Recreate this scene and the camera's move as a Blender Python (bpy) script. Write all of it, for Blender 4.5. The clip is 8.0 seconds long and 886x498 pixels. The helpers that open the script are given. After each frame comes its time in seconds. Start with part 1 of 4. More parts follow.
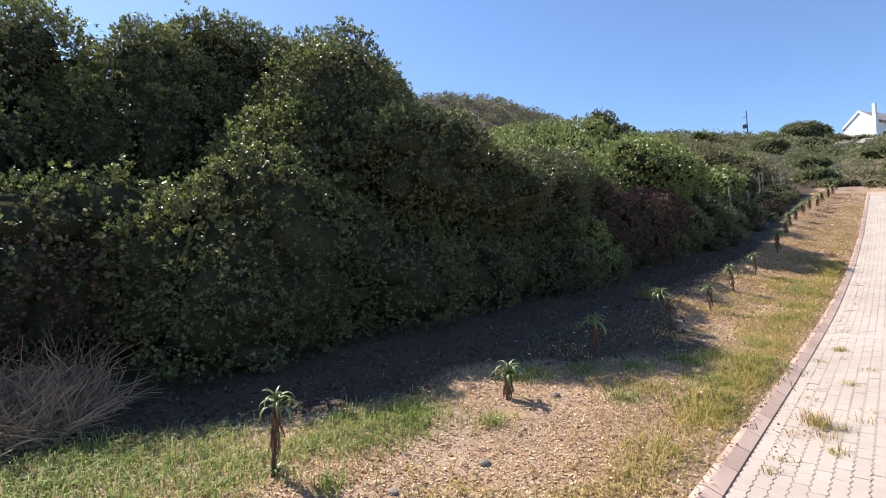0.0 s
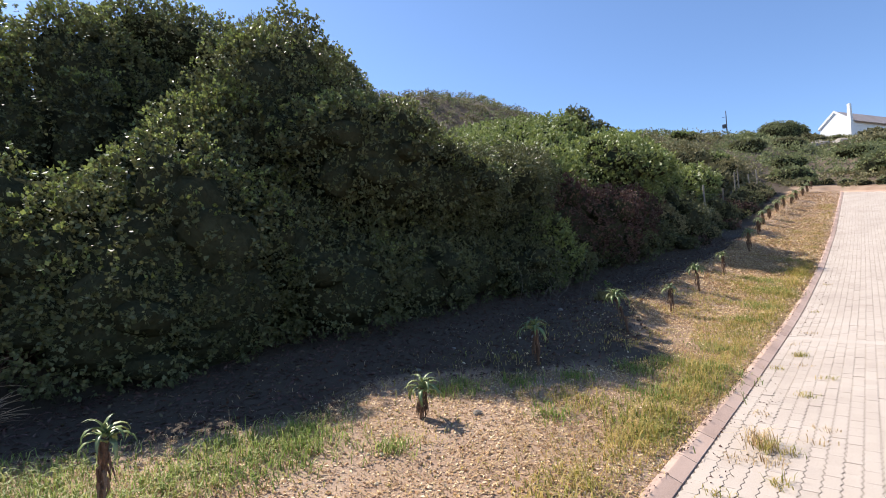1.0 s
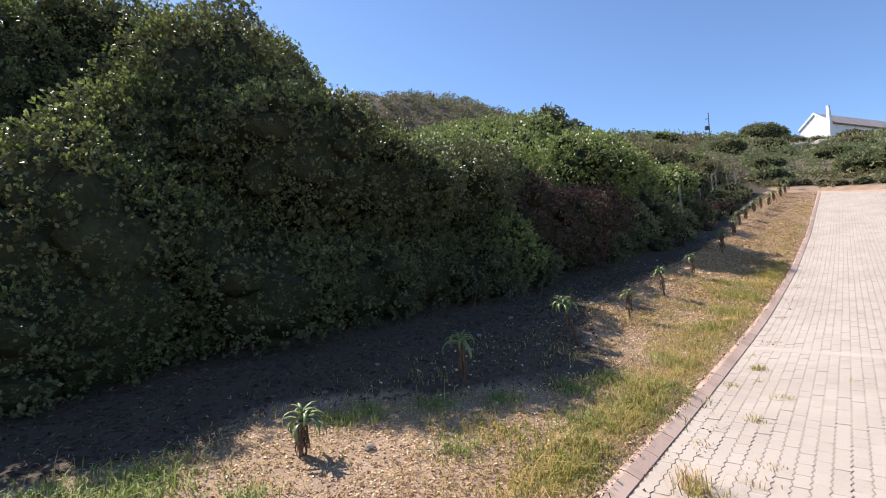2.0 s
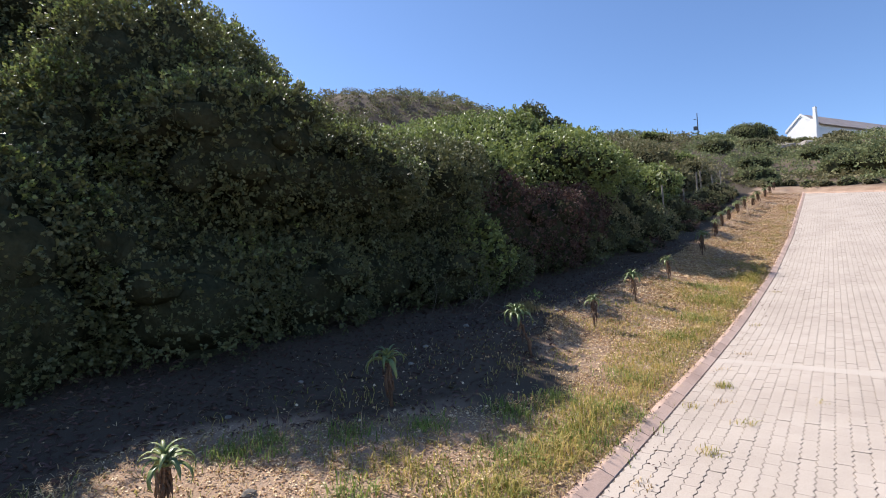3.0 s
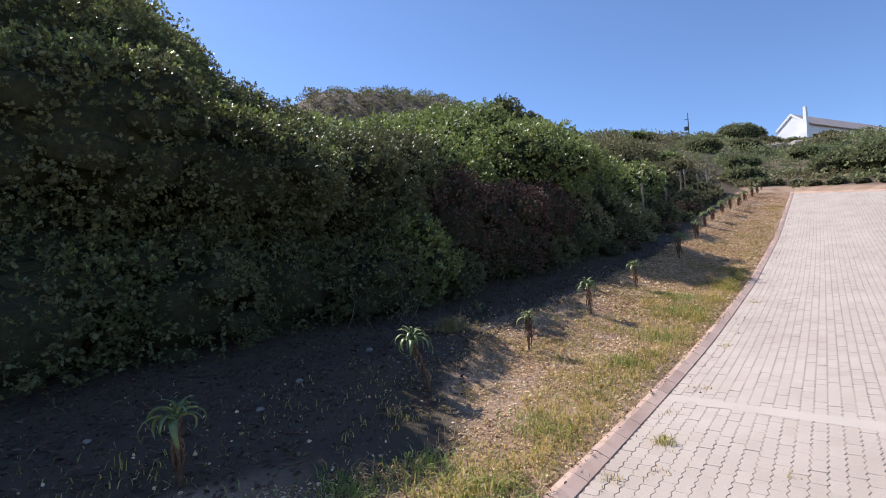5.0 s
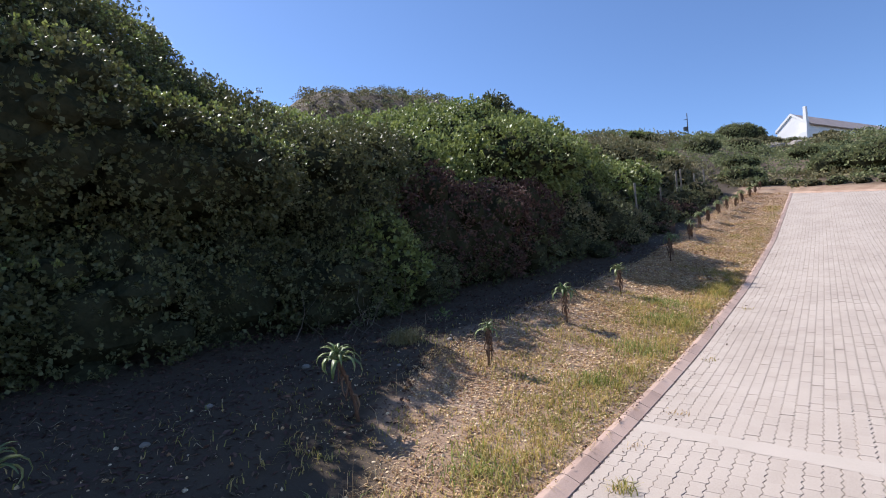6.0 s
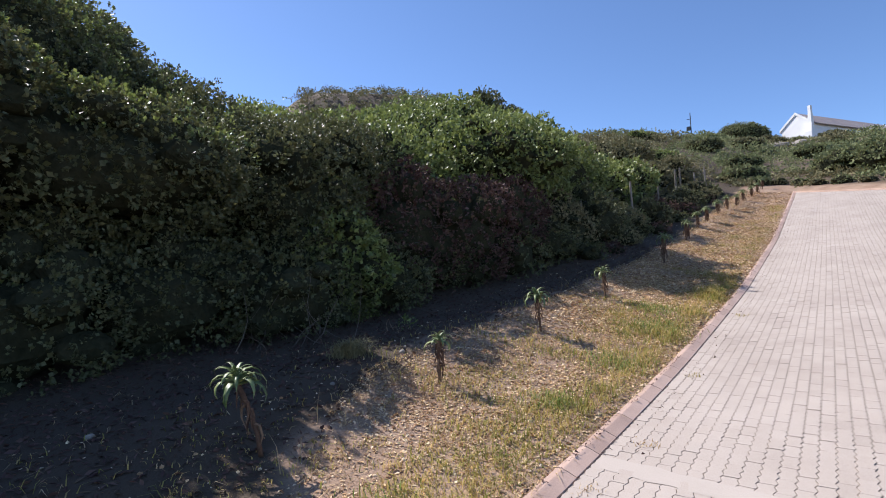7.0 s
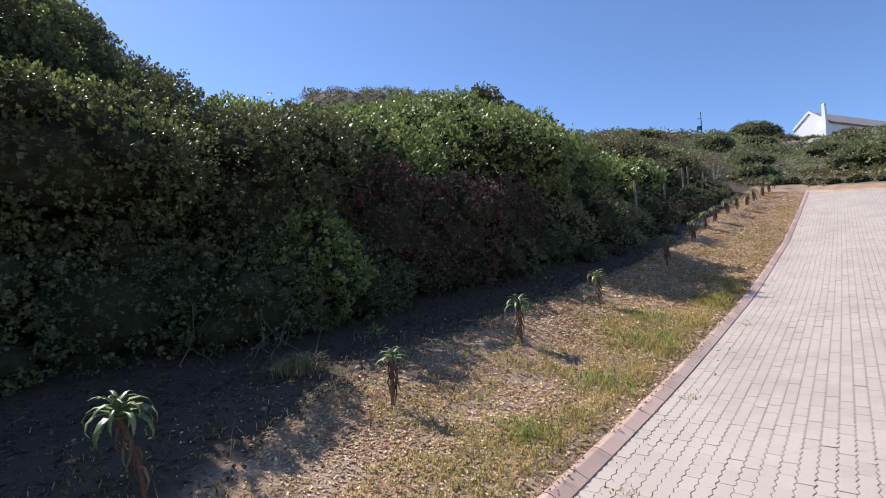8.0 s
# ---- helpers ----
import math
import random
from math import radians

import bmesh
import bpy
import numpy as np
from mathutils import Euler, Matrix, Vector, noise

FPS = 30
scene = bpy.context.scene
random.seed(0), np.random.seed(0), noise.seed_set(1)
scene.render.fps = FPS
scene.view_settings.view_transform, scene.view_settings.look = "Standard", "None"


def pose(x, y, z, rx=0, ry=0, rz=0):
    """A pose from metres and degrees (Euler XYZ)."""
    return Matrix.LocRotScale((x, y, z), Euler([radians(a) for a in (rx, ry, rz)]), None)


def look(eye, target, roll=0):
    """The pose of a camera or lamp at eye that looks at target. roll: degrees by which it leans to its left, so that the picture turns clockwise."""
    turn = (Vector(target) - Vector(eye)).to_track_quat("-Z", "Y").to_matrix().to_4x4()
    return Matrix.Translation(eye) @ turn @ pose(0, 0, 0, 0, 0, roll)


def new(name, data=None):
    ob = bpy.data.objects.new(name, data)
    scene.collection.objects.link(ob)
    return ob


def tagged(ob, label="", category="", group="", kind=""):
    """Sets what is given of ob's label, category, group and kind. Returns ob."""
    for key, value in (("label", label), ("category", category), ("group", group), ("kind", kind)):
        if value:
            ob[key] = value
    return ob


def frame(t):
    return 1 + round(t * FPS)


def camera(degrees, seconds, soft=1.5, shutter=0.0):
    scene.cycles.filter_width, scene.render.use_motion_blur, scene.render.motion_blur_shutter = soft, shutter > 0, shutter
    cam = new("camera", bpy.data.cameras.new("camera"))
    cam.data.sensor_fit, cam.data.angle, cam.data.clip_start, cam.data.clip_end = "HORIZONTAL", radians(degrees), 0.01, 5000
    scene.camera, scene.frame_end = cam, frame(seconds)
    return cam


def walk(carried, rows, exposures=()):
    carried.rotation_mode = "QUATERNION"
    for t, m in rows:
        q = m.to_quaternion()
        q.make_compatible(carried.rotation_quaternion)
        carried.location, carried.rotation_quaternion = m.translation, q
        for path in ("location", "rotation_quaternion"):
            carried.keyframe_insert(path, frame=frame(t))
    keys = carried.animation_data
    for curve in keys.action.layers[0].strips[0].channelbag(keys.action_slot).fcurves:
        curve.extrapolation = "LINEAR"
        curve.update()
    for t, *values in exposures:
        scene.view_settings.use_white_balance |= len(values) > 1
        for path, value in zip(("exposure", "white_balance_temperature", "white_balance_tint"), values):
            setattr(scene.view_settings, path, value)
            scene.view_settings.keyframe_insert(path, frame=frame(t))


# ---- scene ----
# camera and its walk
cam = camera(83.4, 8.0, soft=1.0)
PATH = [
    (0.0, (0.924, 0.251, 1.762), (-6.221, 7.226, 2.317), -2.0),
    (0.5, (0.924, 0.752, 1.775), (-6.206, 7.742, 2.31), -2.1),
    (1.0, (0.995, 1.292, 1.762), (-5.95, 8.462, 2.292), -2.2),
    (1.5, (1.051, 1.884, 1.76), (-5.804, 9.139, 2.3), -2.4),
    (2.0, (1.112, 2.425, 1.802), (-5.668, 9.755, 2.357), -2.5),
    (3.5, (1.208, 3.877, 1.891), (-5.412, 11.357, 2.406), -2.3),
    (4.0, (1.234, 4.415, 1.908), (-5.356, 11.92, 2.438), -2.4),
    (4.5, (1.199, 4.906, 1.944), (-5.376, 12.421, 2.474), -2.4),
    (6.0, (1.139, 6.426, 2.027), (-5.441, 13.936, 2.582), -2.4),
    (6.5, (1.156, 6.953, 2.038), (-5.439, 14.453, 2.593), -2.3),
    (7.0, (1.141, 7.446, 2.047), (-5.494, 14.906, 2.627), -2.4),
    (7.5, (1.099, 7.903, 2.062), (-5.571, 15.333, 2.657), -2.4),
    (8.0, (1.056, 8.362, 2.094), (-5.709, 15.697, 2.699), -2.3),
]
walk(cam, [(t, look(e, g, r)) for t, e, g, r in PATH], exposures=[(0.0, 0.94, 6600, 11), (2.0, 0.83, 6550, 11), (4.0, 0.68, 6300, 13), (8.0, 0.58, 6150, 14)])

# world, sun, exposure
SUN_AZ = Vector((-0.998, -0.06))
SUN_EL = radians(46.0)
world = bpy.data.worlds.new("sky")
scene.world = world
world.use_nodes = True
wn = world.node_tree
sky = wn.nodes.new("ShaderNodeTexSky")
sky.sky_type = "NISHITA"
sky.sun_disc = False
sky.sun_elevation = SUN_EL
sky.sun_rotation = math.atan2(SUN_AZ.x, SUN_AZ.y)
sky.altitude = 2200
sky.air_density = 1.0
sky.dust_density = 0.8
sky.ozone_density = 5.0
wn.links.new(sky.outputs[0], wn.nodes["Background"].inputs[0])
wn.nodes["Background"].inputs[1].default_value = 0.125
sun_data = bpy.data.lights.new("sun", "SUN")
sun_data.energy = 5.0
sun_data.angle = radians(0.53)
sun_data.color = (1.0, 0.95, 0.87)
sun = new("sun", sun_data)
to_sun = Vector((SUN_AZ.x * math.cos(SUN_EL), SUN_AZ.y * math.cos(SUN_EL), math.sin(SUN_EL)))
sun.matrix_world = to_sun.to_track_quat("Z", "Y").to_matrix().to_4x4()


# ---- materials ----
def mat(name, stops, scale=4.0, fine=60.0, rough=0.8, bump=0.3, per="none", vary=0.25, spec=0.3, translucent=0.0, detail=6.0, bump_dist=0.01):
    """A material of two noises (stains and grain) over a colour ramp; per: 'island' or 'object' adds a shift of its own to each piece."""
    m = bpy.data.materials.new(name)
    m.use_nodes = True
    nt = m.node_tree
    b = nt.nodes["Principled BSDF"]
    co = nt.nodes.new("ShaderNodeTexCoord")
    n1 = nt.nodes.new("ShaderNodeTexNoise")
    n1.inputs["Scale"].default_value, n1.inputs["Detail"].default_value = scale, detail
    n2 = nt.nodes.new("ShaderNodeTexNoise")
    n2.inputs["Scale"].default_value, n2.inputs["Detail"].default_value = fine, 4
    geo = nt.nodes.new("ShaderNodeNewGeometry")
    for n in (n1, n2):
        nt.links.new(geo.outputs["Position"], n.inputs["Vector"])
    mix = nt.nodes.new("ShaderNodeMath")
    mix.operation = "MULTIPLY_ADD"
    mix.inputs[1].default_value = 0.45
    nt.links.new(n2.outputs["Fac"], mix.inputs[0])
    half = nt.nodes.new("ShaderNodeMath")
    half.operation = "MULTIPLY"
    half.inputs[1].default_value = 0.55
    nt.links.new(n1.outputs["Fac"], half.inputs[0])
    nt.links.new(half.outputs[0], mix.inputs[2])
    fac = mix.outputs[0]
    if per != "none":
        if per == "island":
            rnd = geo.outputs["Random Per Island"]
        else:
            rnd = nt.nodes.new("ShaderNodeObjectInfo").outputs["Random"]
        add = nt.nodes.new("ShaderNodeMath")
        add.operation = "MULTIPLY_ADD"
        add.inputs[1].default_value = vary
        nt.links.new(rnd, add.inputs[0])
        sub = nt.nodes.new("ShaderNodeMath")
        sub.operation = "SUBTRACT"
        sub.inputs[1].default_value = vary / 2
        nt.links.new(fac, sub.inputs[0])
        nt.links.new(sub.outputs[0], add.inputs[2])
        fac = add.outputs[0]
    ramp = nt.nodes.new("ShaderNodeValToRGB")
    els = ramp.color_ramp.elements
    while len(els) < len(stops):
        els.new(0.5)
    for el, (p, c) in zip(els, stops):
        el.position, el.color = p, (*c, 1)
    nt.links.new(fac, ramp.inputs[0])
    nt.links.new(ramp.outputs[0], b.inputs["Base Color"])
    b.inputs["Roughness"].default_value = rough
    b.inputs["Specular IOR Level"].default_value = spec
    if bump:
        bn = nt.nodes.new("ShaderNodeBump")
        bn.inputs["Strength"].default_value, bn.inputs["Distance"].default_value = bump, bump_dist
        nt.links.new(mix.outputs[0], bn.inputs["Height"])
        nt.links.new(bn.outputs[0], b.inputs["Normal"])
    if translucent:
        tr = nt.nodes.new("ShaderNodeBsdfTranslucent")
        nt.links.new(ramp.outputs[0], tr.inputs["Color"])
        ms = nt.nodes.new("ShaderNodeMixShader")
        ms.inputs[0].default_value = translucent
        nt.links.new(b.outputs[0], ms.inputs[1])
        nt.links.new(tr.outputs[0], ms.inputs[2])
        nt.links.new(ms.outputs[0], nt.nodes["Material Output"].inputs["Surface"])
    return m


M_GROUND = mat("ground_soil", [(0.28, (0.181, 0.108, 0.068)), (0.42, (0.279, 0.180, 0.119)), (0.55, (0.362, 0.248, 0.170)), (0.68, (0.422, 0.310, 0.224)), (0.8, (0.302, 0.180, 0.115))], 1.2, 55, 0.95, 0.9, bump_dist=0.03)


def add_shade_and_humus(m):
    """Darker soil where the thicket's shade is painted in, and leaf mould under scrub."""
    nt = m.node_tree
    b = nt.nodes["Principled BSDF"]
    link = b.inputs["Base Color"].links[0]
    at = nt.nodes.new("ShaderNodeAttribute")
    at.attribute_name = "shade_and_humus"
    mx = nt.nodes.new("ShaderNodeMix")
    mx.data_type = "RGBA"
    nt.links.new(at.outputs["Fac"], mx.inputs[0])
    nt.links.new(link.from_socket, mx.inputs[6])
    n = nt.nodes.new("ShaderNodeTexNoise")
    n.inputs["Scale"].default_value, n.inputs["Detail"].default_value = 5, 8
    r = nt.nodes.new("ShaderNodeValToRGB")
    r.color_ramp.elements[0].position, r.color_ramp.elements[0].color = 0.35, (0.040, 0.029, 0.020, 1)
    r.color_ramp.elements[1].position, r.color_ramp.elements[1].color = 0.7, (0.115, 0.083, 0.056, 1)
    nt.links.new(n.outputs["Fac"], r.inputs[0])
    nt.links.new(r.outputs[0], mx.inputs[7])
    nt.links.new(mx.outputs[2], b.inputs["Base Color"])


add_shade_and_humus(M_GROUND)
M_PAVER = mat("paver_concrete", [(0.25, (0.325, 0.266, 0.222)), (0.5, (0.414, 0.347, 0.294)), (0.75, (0.474, 0.404, 0.348))], 0.9, 90, 0.85, 0.4, per="object", vary=0.10)
M_PAVER_J = mat("paver_concrete_far", [(0.25, (0.325, 0.266, 0.222)), (0.5, (0.414, 0.347, 0.294)), (0.75, (0.474, 0.404, 0.348))], 0.9, 90, 0.85, 0.4, per="island", vary=0.10)
M_JOINT = mat("joint_sand", [(0.3, (0.130, 0.105, 0.085)), (0.6, (0.205, 0.170, 0.142))], 3, 80, 0.95, 0.4)
M_MORTAR = mat("mortar_strip", [(0.3, (0.425, 0.365, 0.312)), (0.7, (0.476, 0.405, 0.352))], 2, 70, 0.9, 0.4)
M_KERB = mat("kerb_concrete", [(0.25, (0.377, 0.254, 0.198)), (0.5, (0.524, 0.364, 0.287)), (0.75, (0.629, 0.448, 0.353))], 1.6, 90, 0.85, 0.4, per="object", vary=0.2)
M_LEAF = mat("leaf_glossy_green", [(0.2, (0.074, 0.076, 0.032)), (0.45, (0.112, 0.118, 0.047)), (0.65, (0.148, 0.152, 0.064)), (0.8, (0.186, 0.186, 0.082))], 0.5, 3, 0.50, 0, per="island", vary=0.35, spec=0.42, translucent=0.24)
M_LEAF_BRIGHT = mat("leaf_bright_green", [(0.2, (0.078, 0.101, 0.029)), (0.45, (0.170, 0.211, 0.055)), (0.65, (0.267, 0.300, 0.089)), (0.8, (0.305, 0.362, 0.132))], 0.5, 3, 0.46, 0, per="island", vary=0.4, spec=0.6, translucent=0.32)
M_LEAF_OLIVE = mat("leaf_olive_scrub", [(0.2, (0.115, 0.110, 0.058)), (0.45, (0.195, 0.182, 0.092)), (0.65, (0.270, 0.240, 0.128)), (0.8, (0.335, 0.282, 0.160))], 0.12, 1.5, 0.6, 0, per="island", vary=0.3, spec=0.12, translucent=0.15)
M_LEAF_SCRUB = mat("leaf_grey_green_scrub", [(0.2, (0.118, 0.136, 0.064)), (0.45, (0.185, 0.208, 0.094)), (0.65, (0.250, 0.262, 0.128)), (0.8, (0.320, 0.312, 0.168))], 0.15, 1.5, 0.7, 0, per="island", vary=0.35, spec=0.12, translucent=0.25)
M_LEAF_BROWN = mat("leaf_dry_brown", [(0.2, (0.054, 0.029, 0.025)), (0.45, (0.108, 0.059, 0.049)), (0.65, (0.152, 0.092, 0.074)), (0.8, (0.143, 0.125, 0.059))], 0.8, 4, 0.7, 0, per="island", vary=0.4, spec=0.2, translucent=0.1)
# dark fill of the crowns, inner shade put into the colour
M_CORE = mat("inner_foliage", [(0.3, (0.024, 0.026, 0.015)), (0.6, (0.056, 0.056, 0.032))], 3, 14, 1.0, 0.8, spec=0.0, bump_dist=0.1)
M_BARK = mat("bark_grey_brown", [(0.3, (0.09, 0.07, 0.055)), (0.6, (0.20, 0.165, 0.135))], 5, 50, 0.9, 0.8)
M_TWIG = mat("dead_twig", [(0.3, (0.204, 0.132, 0.084)), (0.6, (0.432, 0.302, 0.201))], 5, 50, 0.9, 0.2, per="island", vary=0.4)
M_ALOE = mat("aloe_leaf", [(0.25, (0.085, 0.125, 0.040)), (0.5, (0.165, 0.205, 0.075)), (0.75, (0.27, 0.29, 0.125))], 4, 40, 0.42, 0.1, per="object", vary=0.35, spec=0.45)
M_ALOE_DRY = mat("aloe_dead_leaf", [(0.25, (0.070, 0.038, 0.025)), (0.5, (0.140, 0.081, 0.052)), (0.75, (0.210, 0.140, 0.091))], 8, 60, 0.85, 0.4, per="object", vary=0.3)
M_GRASS = mat("grass_green_yellow", [(0.22, (0.182, 0.194, 0.042)), (0.42, (0.322, 0.301, 0.076)), (0.58, (0.484, 0.378, 0.118)), (0.78, (0.624, 0.446, 0.186))], 0.7, 2.5, 0.6, 0, per="island", vary=0.5, translucent=0.4)
M_GRASS_LUSH = mat("grass_lush", [(0.22, (0.13, 0.19, 0.04)), (0.5, (0.24, 0.31, 0.075)), (0.75, (0.40, 0.40, 0.14))], 0.7, 2.5, 0.55, 0, per="island", vary=0.6, translucent=0.4)
M_STRAW = mat("grass_straw", [(0.25, (0.318, 0.206, 0.099)), (0.5, (0.530, 0.372, 0.189)), (0.75, (0.700, 0.529, 0.306))], 0.9, 3, 0.65, 0, per="island", vary=0.6, translucent=0.3)
M_LITTER = mat("leaf_litter", [(0.15, (0.292, 0.155, 0.075)), (0.38, (0.518, 0.320, 0.158)), (0.6, (0.691, 0.485, 0.264)), (0.85, (0.821, 0.640, 0.422))], 0.8, 5, 0.75, 0, per="island", vary=1.0, translucent=0.1)
M_STONE = mat("pale_stone", [(0.3, (0.161, 0.138, 0.116)), (0.7, (0.298, 0.264, 0.226))], 2, 30, 0.9, 0.6, per="object", vary=0.3)
M_WALL = mat("white_plaster", [(0.3, (0.777, 0.766, 0.745)), (0.7, (0.861, 0.851, 0.830))], 0.6, 20, 0.9, 0.1)
M_ROOF = mat("grey_roof_sheet", [(0.3, (0.374, 0.296, 0.264)), (0.7, (0.527, 0.424, 0.380))], 0.5, 12, 0.8, 0.2)
M_GLASS = mat("window_glass", [(0.3, (0.02, 0.03, 0.05)), (0.7, (0.03, 0.045, 0.07))], 1, 5, 0.08, 0, spec=0.6)
M_POST = mat("weathered_post", [(0.3, (0.15, 0.13, 0.105)), (0.7, (0.30, 0.265, 0.22))], 6, 60, 0.9, 0.5, per="object", vary=0.3)
M_STEEL = mat("dark_steel", [(0.3, (0.05, 0.055, 0.06)), (0.7, (0.10, 0.105, 0.11))], 6, 60, 0.6, 0.1)


# ---- helpers of this scene ----
def mesh_from(name, verts, quads, smooth=False):
    """A mesh from an (n, 3) array and an (m, 3 or 4) array of faces."""
    verts = np.ascontiguousarray(verts, dtype=np.float32)
    quads = np.ascontiguousarray(quads, dtype=np.int32)
    k = quads.shape[1]
    me = bpy.data.meshes.new(name)
    me.vertices.add(len(verts))
    me.vertices.foreach_set("co", verts.ravel())
    me.loops.add(quads.size)
    me.loops.foreach_set("vertex_index", quads.ravel())
    me.polygons.add(len(quads))
    me.polygons.foreach_set("loop_start", np.arange(0, quads.size, k, dtype=np.int32))
    me.polygons.foreach_set("loop_total", np.full(len(quads), k, dtype=np.int32))
    me.update(calc_edges=True)
    if not smooth:
        me.shade_flat()
    return me


def solid(name, me, material, parent=None, label=""):
    if not me.materials:
        me.materials.append(material)
    ob = new(name, me)
    if parent is not None:
        ob.parent = parent
    return tagged(ob, label) if label else ob


def part(name, bm, material, parent, label="", smooth=False):
    """Links a bmesh as one mesh object under a thing or a part."""
    me = bpy.data.meshes.new(name)
    bm.to_mesh(me)
    bm.free()
    if smooth:
        for p in me.polygons:
            p.use_smooth = True
    return solid(name, me, material, parent, label)


def box(x0, x1, y0, y1, z0, z1, bevel=0.0):
    bm = bmesh.new()
    bmesh.ops.create_cube(bm, size=1, matrix=Matrix.Translation(((x0 + x1) / 2, (y0 + y1) / 2, (z0 + z1) / 2)) @ Matrix.Diagonal((x1 - x0, y1 - y0, z1 - z0, 1)))
    if bevel:
        bmesh.ops.bevel(bm, geom=bm.edges[:], offset=bevel, segments=1, affect="EDGES")
    return bm


def tube(bm, pts, radii, seg=7):
    """A tapered tube along points."""
    rings = []
    for i, p in enumerate(pts):
        p = Vector(p)
        d = Vector(pts[min(i + 1, len(pts) - 1)]) - Vector(pts[max(i - 1, 0)])
        q = d.normalized().to_track_quat("Z", "Y")
        rings.append([bm.verts.new(p + q @ Vector((radii[i] * math.cos(a), radii[i] * math.sin(a), 0))) for a in (2 * math.pi * k / seg for k in range(seg))])
    for a, b in zip(rings, rings[1:]):
        for k in range(seg):
            bm.faces.new((a[k], a[(k + 1) % seg], b[(k + 1) % seg], b[k]))
    bm.faces.new(rings[0][::-1])
    bm.faces.new(rings[-1])
    return bm


def empty(name, place, label, category, group="", rz=0.0):
    ob = new(name)
    ob.empty_display_size = 0.2
    ob.matrix_world = pose(*place, 0, 0, rz)
    return tagged(ob, label, category, group)


def grain(x, y, size, seed=0):
    """Smooth noise from 0 to 1 with features of that size."""
    x, y = np.asarray(x, float) / size + 37.1 * seed, np.asarray(y, float) / size + 91.7 * seed
    i, j = np.floor(x), np.floor(y)
    fx, fy = x - i, y - j
    fx, fy = fx * fx * (3 - 2 * fx), fy * fy * (3 - 2 * fy)

    def r(a, b):
        s = np.sin(a * 127.1 + b * 311.7 + seed * 17.3) * 43758.5453
        return s - np.floor(s)
    return (r(i, j) * (1 - fx) + r(i + 1, j) * fx) * (1 - fy) + (r(i, j + 1) * (1 - fx) + r(i + 1, j + 1) * fx) * fy


# ---- the lie of the land ----
PROFILE_Y = np.array([-1600, -60, -24, -6, 0, 6, 8.6, 11.6, 14.4, 21, 30, 45, 71, 106, 118, 133, 175, 260, 1600])
PROFILE_Z = np.array([-20, -3.6, -1.3, -0.43, -0.12, 0.174, 0.30, 0.49, 0.70, 1.46, 2.95, 6.3, 13.2, 20.6, 22.0, 23.2, 25.0, 27, 28])
FINE_Y = np.arange(-100, 300, 0.5)
kernel = np.exp(-np.linspace(-2, 2, 13) ** 2)
FINE_Z = np.interp(FINE_Y, PROFILE_Y, PROFILE_Z)
FINE_Z[6:-6] = np.convolve(FINE_Z, kernel / kernel.sum(), "valid")


def profile(y):
    y = np.asarray(y, float)
    return np.where((y > -90) & (y < 290), np.interp(y, FINE_Y, FINE_Z), np.interp(y, PROFILE_Y, PROFILE_Z))


def kerb_x(y):
    return -0.1 - 0.06 * np.asarray(y, float)


ROAD_END = 46.0


def road_end(across):
    """The paving stops on a slanting line."""
    return ROAD_END - 0.85 * np.asarray(across, float)


ROAD_WIDE = 6.0


def land(x, y):
    """Height of the ground."""
    x, y = np.asarray(x, float), np.asarray(y, float)
    u = kerb_x(y) - x
    left = np.interp(u, [-400, -60, -8, -7, 0, 0.3, 3.2, 6, 26, 60, 400], [-30, -10, -0.3, 0, 0, 0.07, 0.45, 0.75, 6.9, 9.5, 16])
    left = np.where((u > 0) & (u < 9), left * (1 - (1 - np.interp(y, [2.2, 4.7, 8.8], [0.55, 0.88, 1.0])) * np.clip((9 - u) / 3, 0, 1)), left)
    bank = 0.22 * np.exp(-((u - 2.9) / 1.0) ** 2) * np.interp(y, [6, 11, 40, 50], [0, 1, 1, 0])
    s, r = (x + 72.2) * 0.2695 + (y - 61.3) * 0.963, (x + 72.2) * -0.963 + (y - 61.3) * 0.2695
    knob = (15.4 - 0.131 * s) * np.exp(-(np.abs(s / np.where(s < 0, 11.1, 35.8)) ** 6 + (r / 18.6) ** 2))
    slope = 0.2 * np.clip(u - 3.5, 0, 4) * np.interp(y, [14, 26], [0, 1])
    rough = (grain(x, y, 0.9, 1) - 0.5) * 0.05 + (grain(x, y, 0.22, 2) - 0.5) * 0.022
    far = (grain(x, y, 12, 3) - 0.5) * 1.6 * np.clip((np.hypot(x, y - 10) - 35) / 20, 0, 1)
    on_verge = np.clip((u - 0.05) / 0.4, 0, 1)
    dip = 3.0 * np.exp(-((x + 36) / 15) ** 2 - ((y - 120) / 28) ** 2)
    return profile(y) + left + bank + slope + knob - dip + rough * on_verge + far


def spaced(stops):
    """Grid lines between stops of (place, step from there on)."""
    out = []
    for (a, s), (b, _) in zip(stops, stops[1:]):
        n = max(1, round((b - a) / s))
        out += list(np.linspace(a, b, n, endpoint=False))
    return np.array(out + [stops[-1][0]])


def shade_rim(y):
    """How far from the kerb the thicket's shade, painted as dark soil, begins."""
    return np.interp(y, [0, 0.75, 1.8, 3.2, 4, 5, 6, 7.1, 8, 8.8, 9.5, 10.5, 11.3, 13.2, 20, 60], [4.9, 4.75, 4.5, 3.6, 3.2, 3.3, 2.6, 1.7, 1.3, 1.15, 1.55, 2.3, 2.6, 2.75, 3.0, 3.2])


